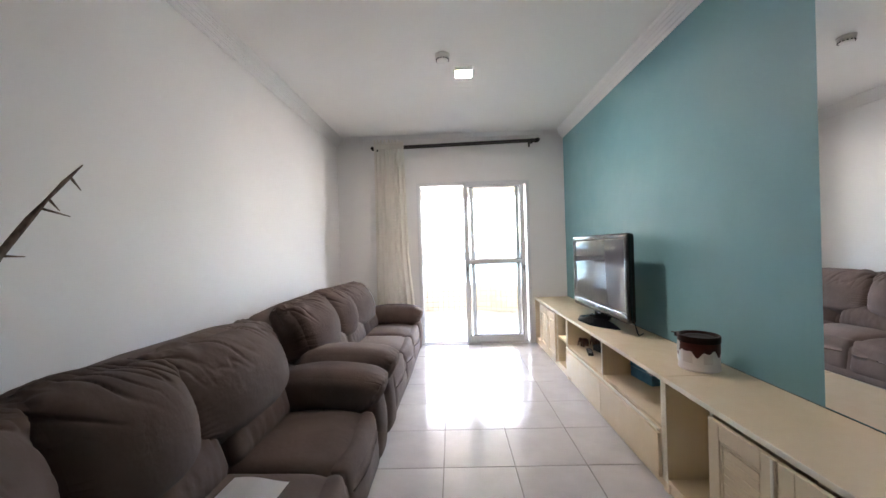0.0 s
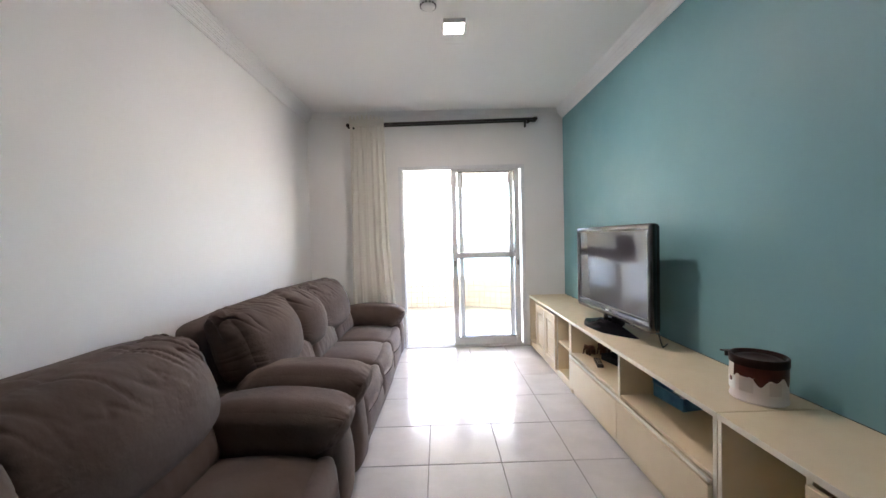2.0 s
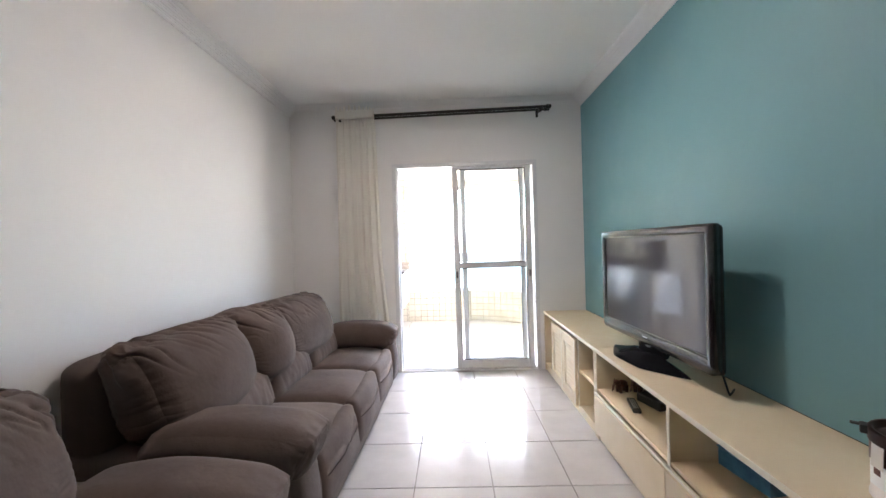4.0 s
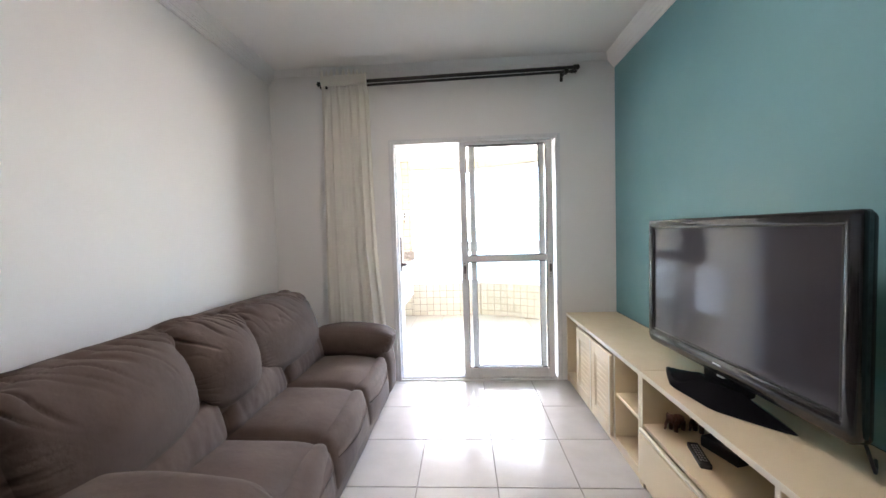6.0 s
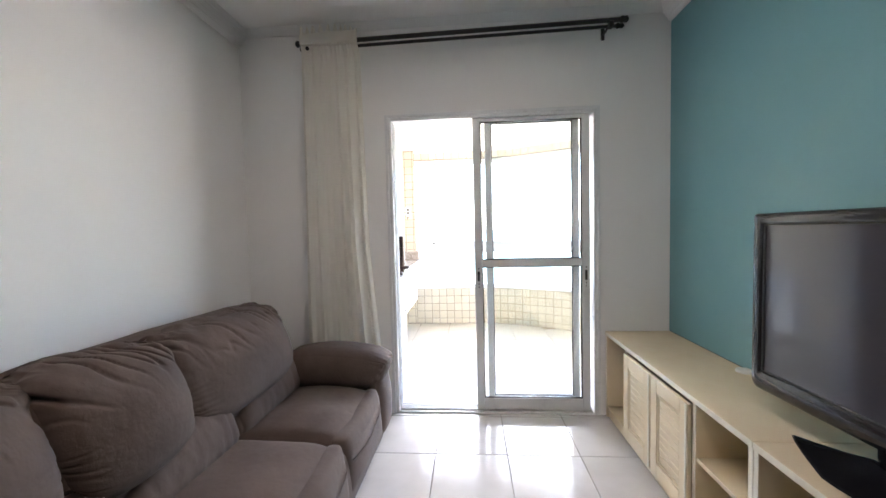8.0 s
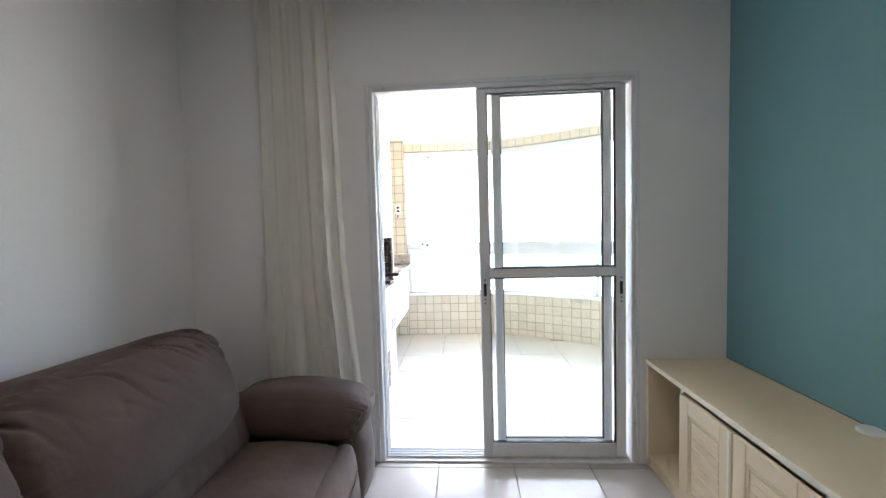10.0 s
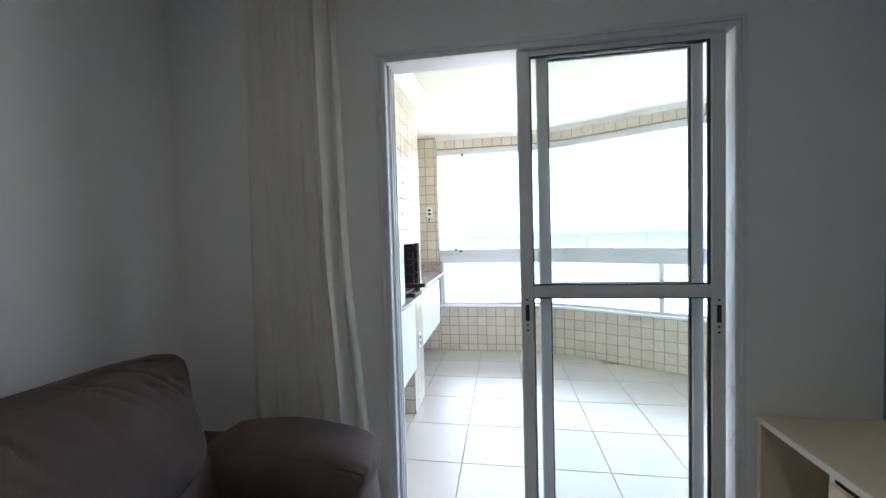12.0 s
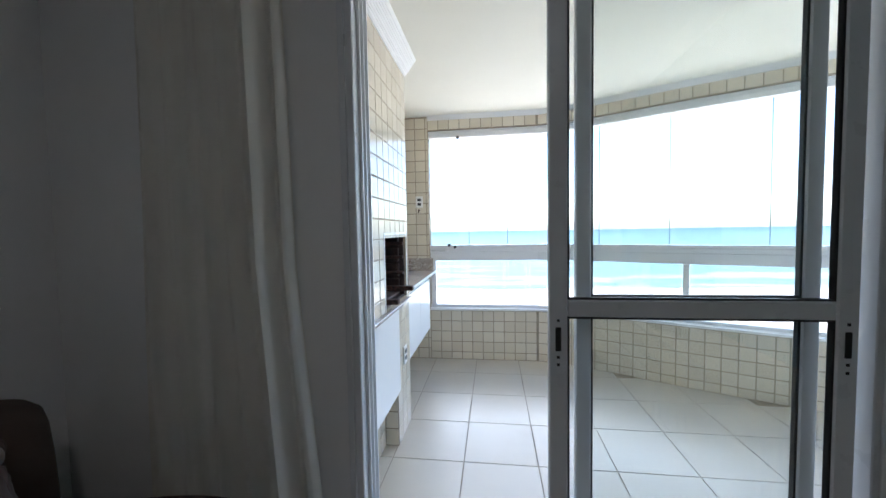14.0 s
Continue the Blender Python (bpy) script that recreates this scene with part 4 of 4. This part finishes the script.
part("body", turned([(0, 0.001), (TR - 0.003, 0.001), (TR, 0.004), (TR, 0.009), (TR - 0.003, 0.012), (TR - 0.003, TH_ - 0.03), (TR, TH_ - 0.026), (TR - 0.001, TH_ - 0.02), (TR - 0.001, TH_ - 0.002), (TR - 0.004, TH_), (TR - 0.007, TH_ - 0.003), (TR - 0.007, TH_ - 0.016), (0, TH_ - 0.016)], 48, (TX, TY, UTOP)), LABEL, tin, "cream and pink printed label", smooth=True)
bm = bmesh.new()
cols = 96
drip = [0.082 + 0.012 * math.sin(5 * a) + 0.010 * math.sin(11 * a + 1) for a in [2 * math.pi * i / cols for i in range(cols)]]
ra, rb = [], []
for i in range(cols):
    a = 2 * math.pi * i / cols
    c, s_ = math.cos(a), math.sin(a)
    ra.append(bm.verts.new((TX + (TR - 0.0015) * c, TY + (TR - 0.0015) * s_, UTOP + TH_ - drip[i])))
    rb.append(bm.verts.new((TX + (TR - 0.0015) * c, TY + (TR - 0.0015) * s_, UTOP + TH_ - 0.028)))
for i in range(cols):
    j = (i + 1) % cols
    bm.faces.new((ra[i], ra[j], rb[j], rb[i]))
part("glaze_print", bm, CHOC, tin, "dripping dark brown glaze print", smooth=True)
part("rim", turned([(TR + 0.0005, TH_ - 0.030), (TR + 0.002, TH_ - 0.026), (TR + 0.001, TH_ - 0.018), (TR + 0.0015, TH_ - 0.002), (TR - 0.002, TH_ + 0.002), (TR - 0.006, TH_ - 0.001), (TR - 0.006, TH_ - 0.014)], 48, (TX, TY, UTOP)), LID, tin, "dark brown rim", smooth=True)
part("lid", turned([(0, TH_ - 0.010), (TR * 0.55, TH_ - 0.010), (TR * 0.7, TH_ - 0.006), (TR * 0.8, TH_ - 0.012), (TR - 0.012, TH_ - 0.012), (TR - 0.0085, TH_ + 0.003), (TR - 0.001, TH_ + 0.0035), (TR + 0.0012, TH_ + 0.001)], 48, (TX, TY, UTOP)), LID, tin, "dark brown lid", smooth=True)
for ang, wdt, z0, z1 in ((205, 30, 0.045, 0.105), (262, 26, 0.045, 0.095)):
    bm = bmesh.new()
    r = TR - 0.0012
    vs = [[bm.verts.new((TX + r * math.cos(radians(ang - wdt / 2 + wdt * i / 8)), TY + r * math.sin(radians(ang - wdt / 2 + wdt * i / 8)), UTOP + z)) for i in range(9)] for z in (z0, z1)]
    for i in range(8):
        bm.faces.new((vs[0][i], vs[0][i + 1], vs[1][i + 1], vs[1][i]))
    part("print_block", bm, PRINT, tin, "faded pink print")
part("clasp", moved(boxes((-0.004, 0.012, -0.016, 0.016, -0.020, 0.002), (0.004, 0.030, -0.008, 0.008, -0.004, 0.001), bevel=0.002), pose(TX - TR * 0.70, TY + TR * 0.75, UTOP + TH_, 0, 0, 135)), MATT, tin, "black clasp on the rim")
part("tape", moved(boxes((-0.001, 0.001, -0.018, 0.018, 0.0, 0.085)), pose(TX - TR * 0.985, TY + TR * 0.25, UTOP + 0.09, 0, 3, -14)), TAPE, tin, "strip of clear tape")
def on_tin(a0, a1, z0, z1, out, steps=8):
    """A thin sheet bent round the tin's wall between two angles."""
    bm = bmesh.new()
    rows = []
    for k in range(steps + 1):
        a = math.radians(a0 + (a1 - a0) * k / steps)
        rows.append([bm.verts.new((TX + (TR + out) * math.cos(a), TY + (TR + out) * math.sin(a), UTOP + z)) for z in (z0, z1)])
    for p, q in zip(rows, rows[1:]):
        bm.faces.new((p[0], q[0], q[1], p[1]))
    return bm


part("label_panel", on_tin(150, 182, 0.042, 0.100, 0.0012), PAPER, tin, "white label panel")
part("label_mark", on_tin(160, 172, 0.072, 0.090, 0.0018), CHOC, tin, "brown mark on the label")


# ---- small things in the niches ----
def elephant(x, y, z, turn, scale, label):
    o = thing("figurine", label, "figurine", "carved animals on the shelf", (x, y, z))
    bm = bmesh.new()
    def ball(cx, cy, cz, rx, ry, rz):
        bmesh.ops.create_icosphere(bm, subdivisions=2, radius=1, matrix=Matrix.LocRotScale((cx, cy, cz), None, (rx, ry, rz)))
    ball(0, 0, 0.052, 0.042, 0.027, 0.028)
    ball(0.045, 0, 0.068, 0.020, 0.018, 0.021)
    ball(0.040, 0.020, 0.070, 0.010, 0.005, 0.017)
    ball(0.040, -0.020, 0.070, 0.010, 0.005, 0.017)
    tube([(0.058, 0, 0.062), (0.072, 0, 0.045), (0.074, 0, 0.025), (0.082, 0, 0.018)], [0.009, 0.007, 0.005, 0.004], 8, bm)
    for a in (-0.024, 0.024):
        for b in (-0.014, 0.014):
            tube([(a, b, 0.045), (a, b, 0.0)], [0.011, 0.010], 8, bm)
    part("carving", moved(bm, pose(x, y, z, 0, 0, turn) @ Matrix.Scale(scale, 4)), CARVED, o, smooth=True)
    return o


elephant(1.165, 3.325, 0.3305, 200, 0.95, "small carved brown animal figurine on the shelf")
elephant(1.275, 3.315, 0.3305, 205, 1.1, "carved brown animal figurine beside a smaller one")
setbox = thing("receiver_box", "black receiver box on the open shelf", "receiver", at=(1.25, 2.88, 0.36))
part("body", moved(boxes((-0.10, 0.10, -0.085, 0.085, 0.004, 0.052), bevel=0.004), pose(1.305, 3.13, 0.3305, 0, 0, 16)), MATT, setbox)
part("front", moved(boxes((-0.095, 0.095, -0.0875, -0.0855, 0.010, 0.046)), pose(1.305, 3.13, 0.3305, 0, 0, 16)), GLOSS, setbox, "glossy black front")
remote = thing("remote_control", "black remote control on the open shelf", "remote control", at=(1.12, 3.03, 0.36))
Mr = pose(1.130, 3.10, 0.3305, 0, 0, -14)
part("body", moved(boxes((-0.022, 0.022, -0.085, 0.085, 0.0, 0.022), bevel=0.006, seg=2), Mr), MATT, remote)
bm = bmesh.new()
for i in range(3):
    for j in range(7):
        box(bm, -0.014 + i * 0.010, -0.008 + i * 0.010, -0.06 + j * 0.018, -0.05 + j * 0.018, 0.022, 0.0235)
part("keypad", moved(bm, Mr), SILVER, remote, "grey rubber keys", kind="stuff")
bluebox = thing("card_box", "open blue cardboard box on the open shelf", "box", at=(1.30, 2.44, 0.36))
Mb = pose(1.315, 2.455, 0.3305, 0, 0, 8) @ Matrix.Diagonal((0.9, 0.74, 1.35, 1))
part("tray", moved(boxes((-0.09, 0.09, -0.15, 0.15, 0.0, 0.003), (-0.09, -0.087, -0.15, 0.15, 0.003, 0.05), (0.087, 0.09, -0.15, 0.15, 0.003, 0.05), (-0.087, 0.087, -0.15, -0.147, 0.003, 0.05), (-0.087, 0.087, 0.147, 0.15, 0.003, 0.05)), Mb), BLUE, bluebox)
part("flap", moved(boxes((-0.088, 0.088, 0.0, 0.10, 0.0, 0.003)), Mb @ pose(0, 0.149, 0.05, 55, 0, 0)), BLUE, bluebox, "raised blue flap")
part("flap", moved(boxes((-0.030, 0.0, -0.12, 0.13, 0.0, 0.003)), Mb @ pose(-0.088, 0, 0.05, 0, 28, 0)), BLUE, bluebox, "side flap folded outwards")
part("contents", moved(boxes((-0.07, 0.06, -0.13, 0.02, 0.003, 0.040), bevel=0.004), Mb), PAPER, bluebox, "white paper inside")
bowl = thing("bag", "folded white plastic bag in the niche", "bag", at=(1.2, 4.46, 0.08))
part("sheet", moved(pillow((0.26, 0.05, 0.20), 0.02, 26, (0, 0.01, 0), 0.02, "all", 8, lambda p, u, v, w: Vector((p.x * (1 - 0.35 * (w + 1) / 2), p.y, p.z))), pose(1.24, 4.45, 0.188)), WPLAST, bowl, smooth=True)

# ---- ceiling fittings ----
lamp = thing("ceiling_light", "small square ceiling light, switched on", "ceiling light", at=(0.12, 2.99, TOP))
part("frame", moved(boxes((-0.075, 0.075, -0.075, -0.0625, -0.031, -0.0005), (-0.075, 0.075, 0.0625, 0.075, -0.031, -0.0005), (-0.075, -0.0625, -0.0625, 0.0625, -0.031, -0.0005), (0.0625, 0.075, -0.0625, 0.0625, -0.031, -0.0005), (-0.0625, 0.0625, -0.0625, 0.0625, -0.012, -0.0005), bevel=0.002), pose(0.12, 2.99, TOP)), WPLAST, lamp, "white frame")
part("diffuser", moved(boxes((-0.062, 0.062, -0.062, 0.062, -0.028, -0.0125), bevel=0.002), pose(0.12, 2.99, TOP)), LAMP, lamp, "glowing diffuser")
det = thing("smoke_detector", "round white smoke detector on the ceiling", "smoke detector", at=(-0.05, 2.72, TOP))
part("base", turned([(0, -0.0005), (0.056, -0.0005), (0.056, -0.014), (0.050, -0.018), (0, -0.018)], 32, (-0.05, 2.72, TOP)), WPLAST, det, smooth=False)
part("head", turned([(0.050, -0.0185), (0.050, -0.034), (0.042, -0.048), (0.030, -0.054), (0, -0.055)], 32, (-0.05, 2.72, TOP)), WPLAST, det, smooth=False)
bm = bmesh.new()
for i in range(14):
    a = 2 * math.pi * i / 14
    moved_box = pose(-0.05 + 0.0475 * math.cos(a), 2.72 + 0.0475 * math.sin(a), TOP - 0.040, 0, 0, math.degrees(a))
    tmp = bmesh.ops.create_cube(bm, size=1, matrix=moved_box @ Matrix.Diagonal((0.006, 0.012, 0.008, 1)))
part("vents", bm, MATT, det, "dark vent slots", kind="stuff")

# ---- curtain and rods ----
rod = thing("curtain_rod", "black double curtain rod above the balcony door", "curtain rod", at=(0.07, 4.66, 2.60))
for y, zoff, r in ((4.605, 0.0, 0.0145), (4.672, -0.004, 0.011)):
    part("rod", tube([(-0.965, y, 2.566 + zoff), (1.072, y, 2.596 + zoff)], r, 14), ROD, rod, "black metal rod", smooth=True)
    for x, z, s in ((-0.965, 2.566, -1), (1.072, 2.596, 1)):
        part("finial", tube([(x, y, z + zoff), (x + s * 0.012, y, z + zoff), (x + s * 0.02, y, z + zoff), (x + s * 0.04, y, z + zoff), (x + s * 0.052, y, z + zoff)], [r * 1.1, r * 1.6, r * 1.25, r * 1.5, r * 0.5], 14), ROD, rod, "black turned finial", smooth=True)
for x, z in ((-0.93, 2.566), (1.015, 2.595)):
    part("bracket", boxes((x - 0.012, x + 0.012, FAR - 0.008, FAR - 0.0005, z - 0.055, z + 0.03), (x - 0.008, x + 0.008, 4.59, FAR - 0.008, z - 0.030, z - 0.016), (x - 0.014, x + 0.014, 4.578, 4.620, z - 0.050, z - 0.012), bevel=0.006), ROD, rod, "black wall bracket")

curtain = thing("curtain", "white sheer curtain gathered at the side of the balcony door", "curtain", at=(-0.75, 4.62, 0.05))
bm = bmesh.new()
nu, nv = 150, 44
ztop, zbot = 2.620, 0.03
rows = []
for j in range(nv + 1):
    t = j / nv
    z = ztop + (zbot - ztop) * t
    row = []
    for i in range(nu + 1):
        u = i / nu
        x = (-0.970 - 0.035 * t) + u * (0.366 + 0.088 * t + 0.16 * max(0, t - 0.55))
        edge = max(0.0, (u - 0.45) / 0.55)
        amp = (0.007 + 0.030 * edge) * min(1, 0.25 + t * 5)
        ph = u * 2 * math.pi * (4.2 + 1.4 * u) + 1.1 * math.sin(u * 6) + 0.35 * math.sin(t * 3 + u * 7)
        y = 4.590 + 0.085 * max(0.0, (u - 0.70) / 0.30) ** 1.6 - amp * (1 - 0.75 * max(0.0, (u - 0.7) / 0.3)) * math.sin(ph) - 0.0025 * math.sin(ph * 2.6 + 1 + t) - 0.014 * noise.noise(Vector((u * 9, t * 2.0, 0)))
        y = min(y, 4.672)
        if t < 0.045:
            y = 4.570 + 0.05 * max(0.0, (u - 0.8) / 0.2) ** 2 - 0.006 * math.sin(ph * 2.7)
            z += 0.010 * math.sin(ph * 1.7 + 1) * (1 if j == 0 else 0)
        x += 0.004 * math.cos(ph) * min(1, t * 4)
        row.append(bm.verts.new((x, y, z)))
    rows.append(row)
for a, b in zip(rows, rows[1:]):
    for i in range(nu):
        bm.faces.new((a[i], b[i], b[i + 1], a[i + 1]))
cloth = part("fabric", bm, CURTAIN, curtain, "white sheer gathered cloth", smooth=True)
part("header_tape", moved(pillow((0.385, 0.045, 0.082), 0.015, 50, (0, 0, 0), 0.010, "all", 4), pose(-0.785, 4.570, 2.572, 0, -0.9, 0)), CURTAIN, curtain, "gathered header tape", smooth=True)

# ---- dried branch ----
branch = thing("dried_branch", "dried brown palm branch standing beside the sofa", "branch", at=(-1.27, 0.60, 0))
pts = [(-1.350, 0.42, 0.000), (-1.350, 0.60, 0.589), (-1.350, 0.80, 1.064), (-1.350, 0.93, 1.302), (-1.350, 1.02, 1.425), (-1.350, 1.07, 1.487), (-1.350, 1.13, 1.558), (-1.350, 1.195, 1.629)]
part("stalk", tube(pts, [0.018, 0.015, 0.013, 0.011, 0.010, 0.005, 0.007, 0.002], 8), BARK, branch, smooth=True)
for a, b in (((-1.350, 1.15, 1.577), (-1.340, 1.175, 1.534)), ((-1.350, 1.075, 1.492), (-1.340, 1.10, 1.454)), ((-1.350, 1.05, 1.458), (-1.330, 1.125, 1.436)), ((-1.350, 0.94, 1.306), (-1.330, 0.985, 1.302))):
    part("twig", tube([a, b], [0.005, 0.0015], 6), BARK, branch, smooth=True)


# ---- pieces: floor and wall tiles ----
def tile_mesh(name, w, h, t, mat, bevel=0.0015):
    """A tile with bevelled face: lies in x and y, face up."""
    bm = bmesh.new()
    lo = [bm.verts.new((sx * w / 2, sy * h / 2, 0)) for sx, sy in ((-1, -1), (1, -1), (1, 1), (-1, 1))]
    mi = [bm.verts.new((sx * w / 2, sy * h / 2, t - bevel)) for sx, sy in ((-1, -1), (1, -1), (1, 1), (-1, 1))]
    hi = [bm.verts.new((sx * (w / 2 - bevel), sy * (h / 2 - bevel), t)) for sx, sy in ((-1, -1), (1, -1), (1, 1), (-1, 1))]
    for a, b in ((lo, mi), (mi, hi)):
        for i in range(4):
            bm.faces.new((a[i], a[(i + 1) % 4], b[(i + 1) % 4], b[i]))
    bm.faces.new(hi)
    return mesh_of(bm, name, mat)


MESHES = {}


def tile_at(parent, kind, mat, w, h, t, m, gap):
    key = (mat.name, round(w, 3), round(h, 3))
    if key not in MESHES:
        MESHES[key] = tile_mesh(kind, w - gap, h - gap, t, mat, min(0.0015, t * 0.5))
    return mesh_piece("tile", MESHES[key], parent, m)


def floor_tiles(parent, x_line, y_line, x0, x1, y0, y1, z, mat, inside=None):
    i0, i1 = math.floor((x0 - x_line) / PITCH_X), math.ceil((x1 - x_line) / PITCH_X)
    j0, j1 = math.floor((y0 - y_line) / PITCH), math.ceil((y1 - y_line) / PITCH)
    for i in range(i0, i1):
        for j in range(j0, j1):
            a, b = max(x0, x_line + i * PITCH_X), min(x1, x_line + (i + 1) * PITCH_X)
            c, d = max(y0, y_line + j * PITCH), min(y1, y_line + (j + 1) * PITCH)
            if b - a < 0.03 or d - c < 0.03:
                continue
            if inside and not inside((a + b) / 2, (c + d) / 2, d):
                continue
            tilt = random.uniform(-0.06, 0.06)
            tile_at(parent, "tile", mat, b - a, d - c, 0.004, pose((a + b) / 2, (c + d) / 2, z, tilt, random.uniform(-0.06, 0.06)), 0.005)


floor_tiles(floor, -0.114, 4.26, LEFT, RIGHT, BACK, FAR, -0.004, TILE)


def edge_y(x):
    for (ax, ay), (bx_, by) in zip(PAR, PAR[1:]):
        if ax <= x <= bx_:
            return ay + (by - ay) * (x - ax) / (bx_ - ax)
    return 7.42 if x < PAR[0][0] else 5.6


floor_tiles(balcony_floor, -0.194, 5.28, -0.90, 3.80, FAR_OUT, 7.42, FLOOR_OUT - 0.004, BALTILE, lambda x, y, top_: y < edge_y(x) + 0.16)

WP = 0.1065


def wall_tiles(parent, start, angle, length, z0, z1, skip=None, kind="wall_tile", first=None, top_down=False):
    """Rows of small tiles on an upright face that starts at start and runs along angle; the face looks to the left of the run... right."""
    d = Vector((math.cos(radians(angle)), math.sin(radians(angle))))
    s = -(first or 0.0)
    while s < length - 0.01:
        a, b = max(0.0, s), min(length, s + WP)
        s += WP
        if b - a < 0.015:
            continue
        zs = []
        if top_down:
            z = z1
            while z > z0 + 0.012:
                zs.append((max(z0, z - WP), z))
                z -= WP
        else:
            z = z0
            while z < z1 - 0.012:
                zs.append((z, min(z1, z + WP)))
                z += WP
        for c, e in zs:
            mid = (start[0] + d.x * (a + b) / 2, start[1] + d.y * (a + b) / 2)
            if skip and skip(mid[0], mid[1], (c + e) / 2):
                continue
            m = pose(mid[0], mid[1], (c + e) / 2, 90, 0, angle)
            tile_at(parent, "tile", WTILE, b - a, e - c, 0.002, m, 0.008)


# parapet and the band over the glazing
for k, (a, b) in enumerate(zip(PAR, PAR[1:])):
    ang = math.degrees(math.atan2(b[1] - a[1], b[0] - a[0]))
    ln = math.hypot(b[0] - a[0], b[1] - a[1])
    wall_tiles(parapet, a, ang, ln, FLOOR_OUT, PAR_TOP - 0.02, top_down=True)
    wall_tiles(header, a, ang, ln, 2.305, BAL_TOP - 0.035)
# chimney breast, seen edge-on beside the door
wall_tiles(bbq_wall, (BX, BY0), 90, BY1 - BY0, 0.30, BAL_TOP - 0.04, lambda x, y, z: (O0 - 0.02 < y < O1 + 0.02 and OZ0 - 0.03 < z < OZ1 + 0.02) or (5.36 < y < 5.78 and 0.36 < z < 0.82))
wall_tiles(bbq_wall, (BX, 5.84), 90, BY1 - 5.84, FLOOR_OUT, 0.30)
wall_tiles(bbq_wall, (BX - 0.085, BY0), 90, 5.84 - BY0, FLOOR_OUT, 0.30)
wall_tiles(bbq_wall, (BX - 0.085, 5.84), 0, 0.085, FLOOR_OUT, 0.30)
# column at the end of the recess
wall_tiles(recess, (BACKX, 7.42), 0, 0.24, FLOOR_OUT, BAL_TOP - 0.01)
wall_tiles(recess, (BACKX, BY1), 90, 7.42 - BY1, FLOOR_OUT, BAL_TOP - 0.01, lambda x, y, z: y < 7.08 and 0.3 < z < 0.86)
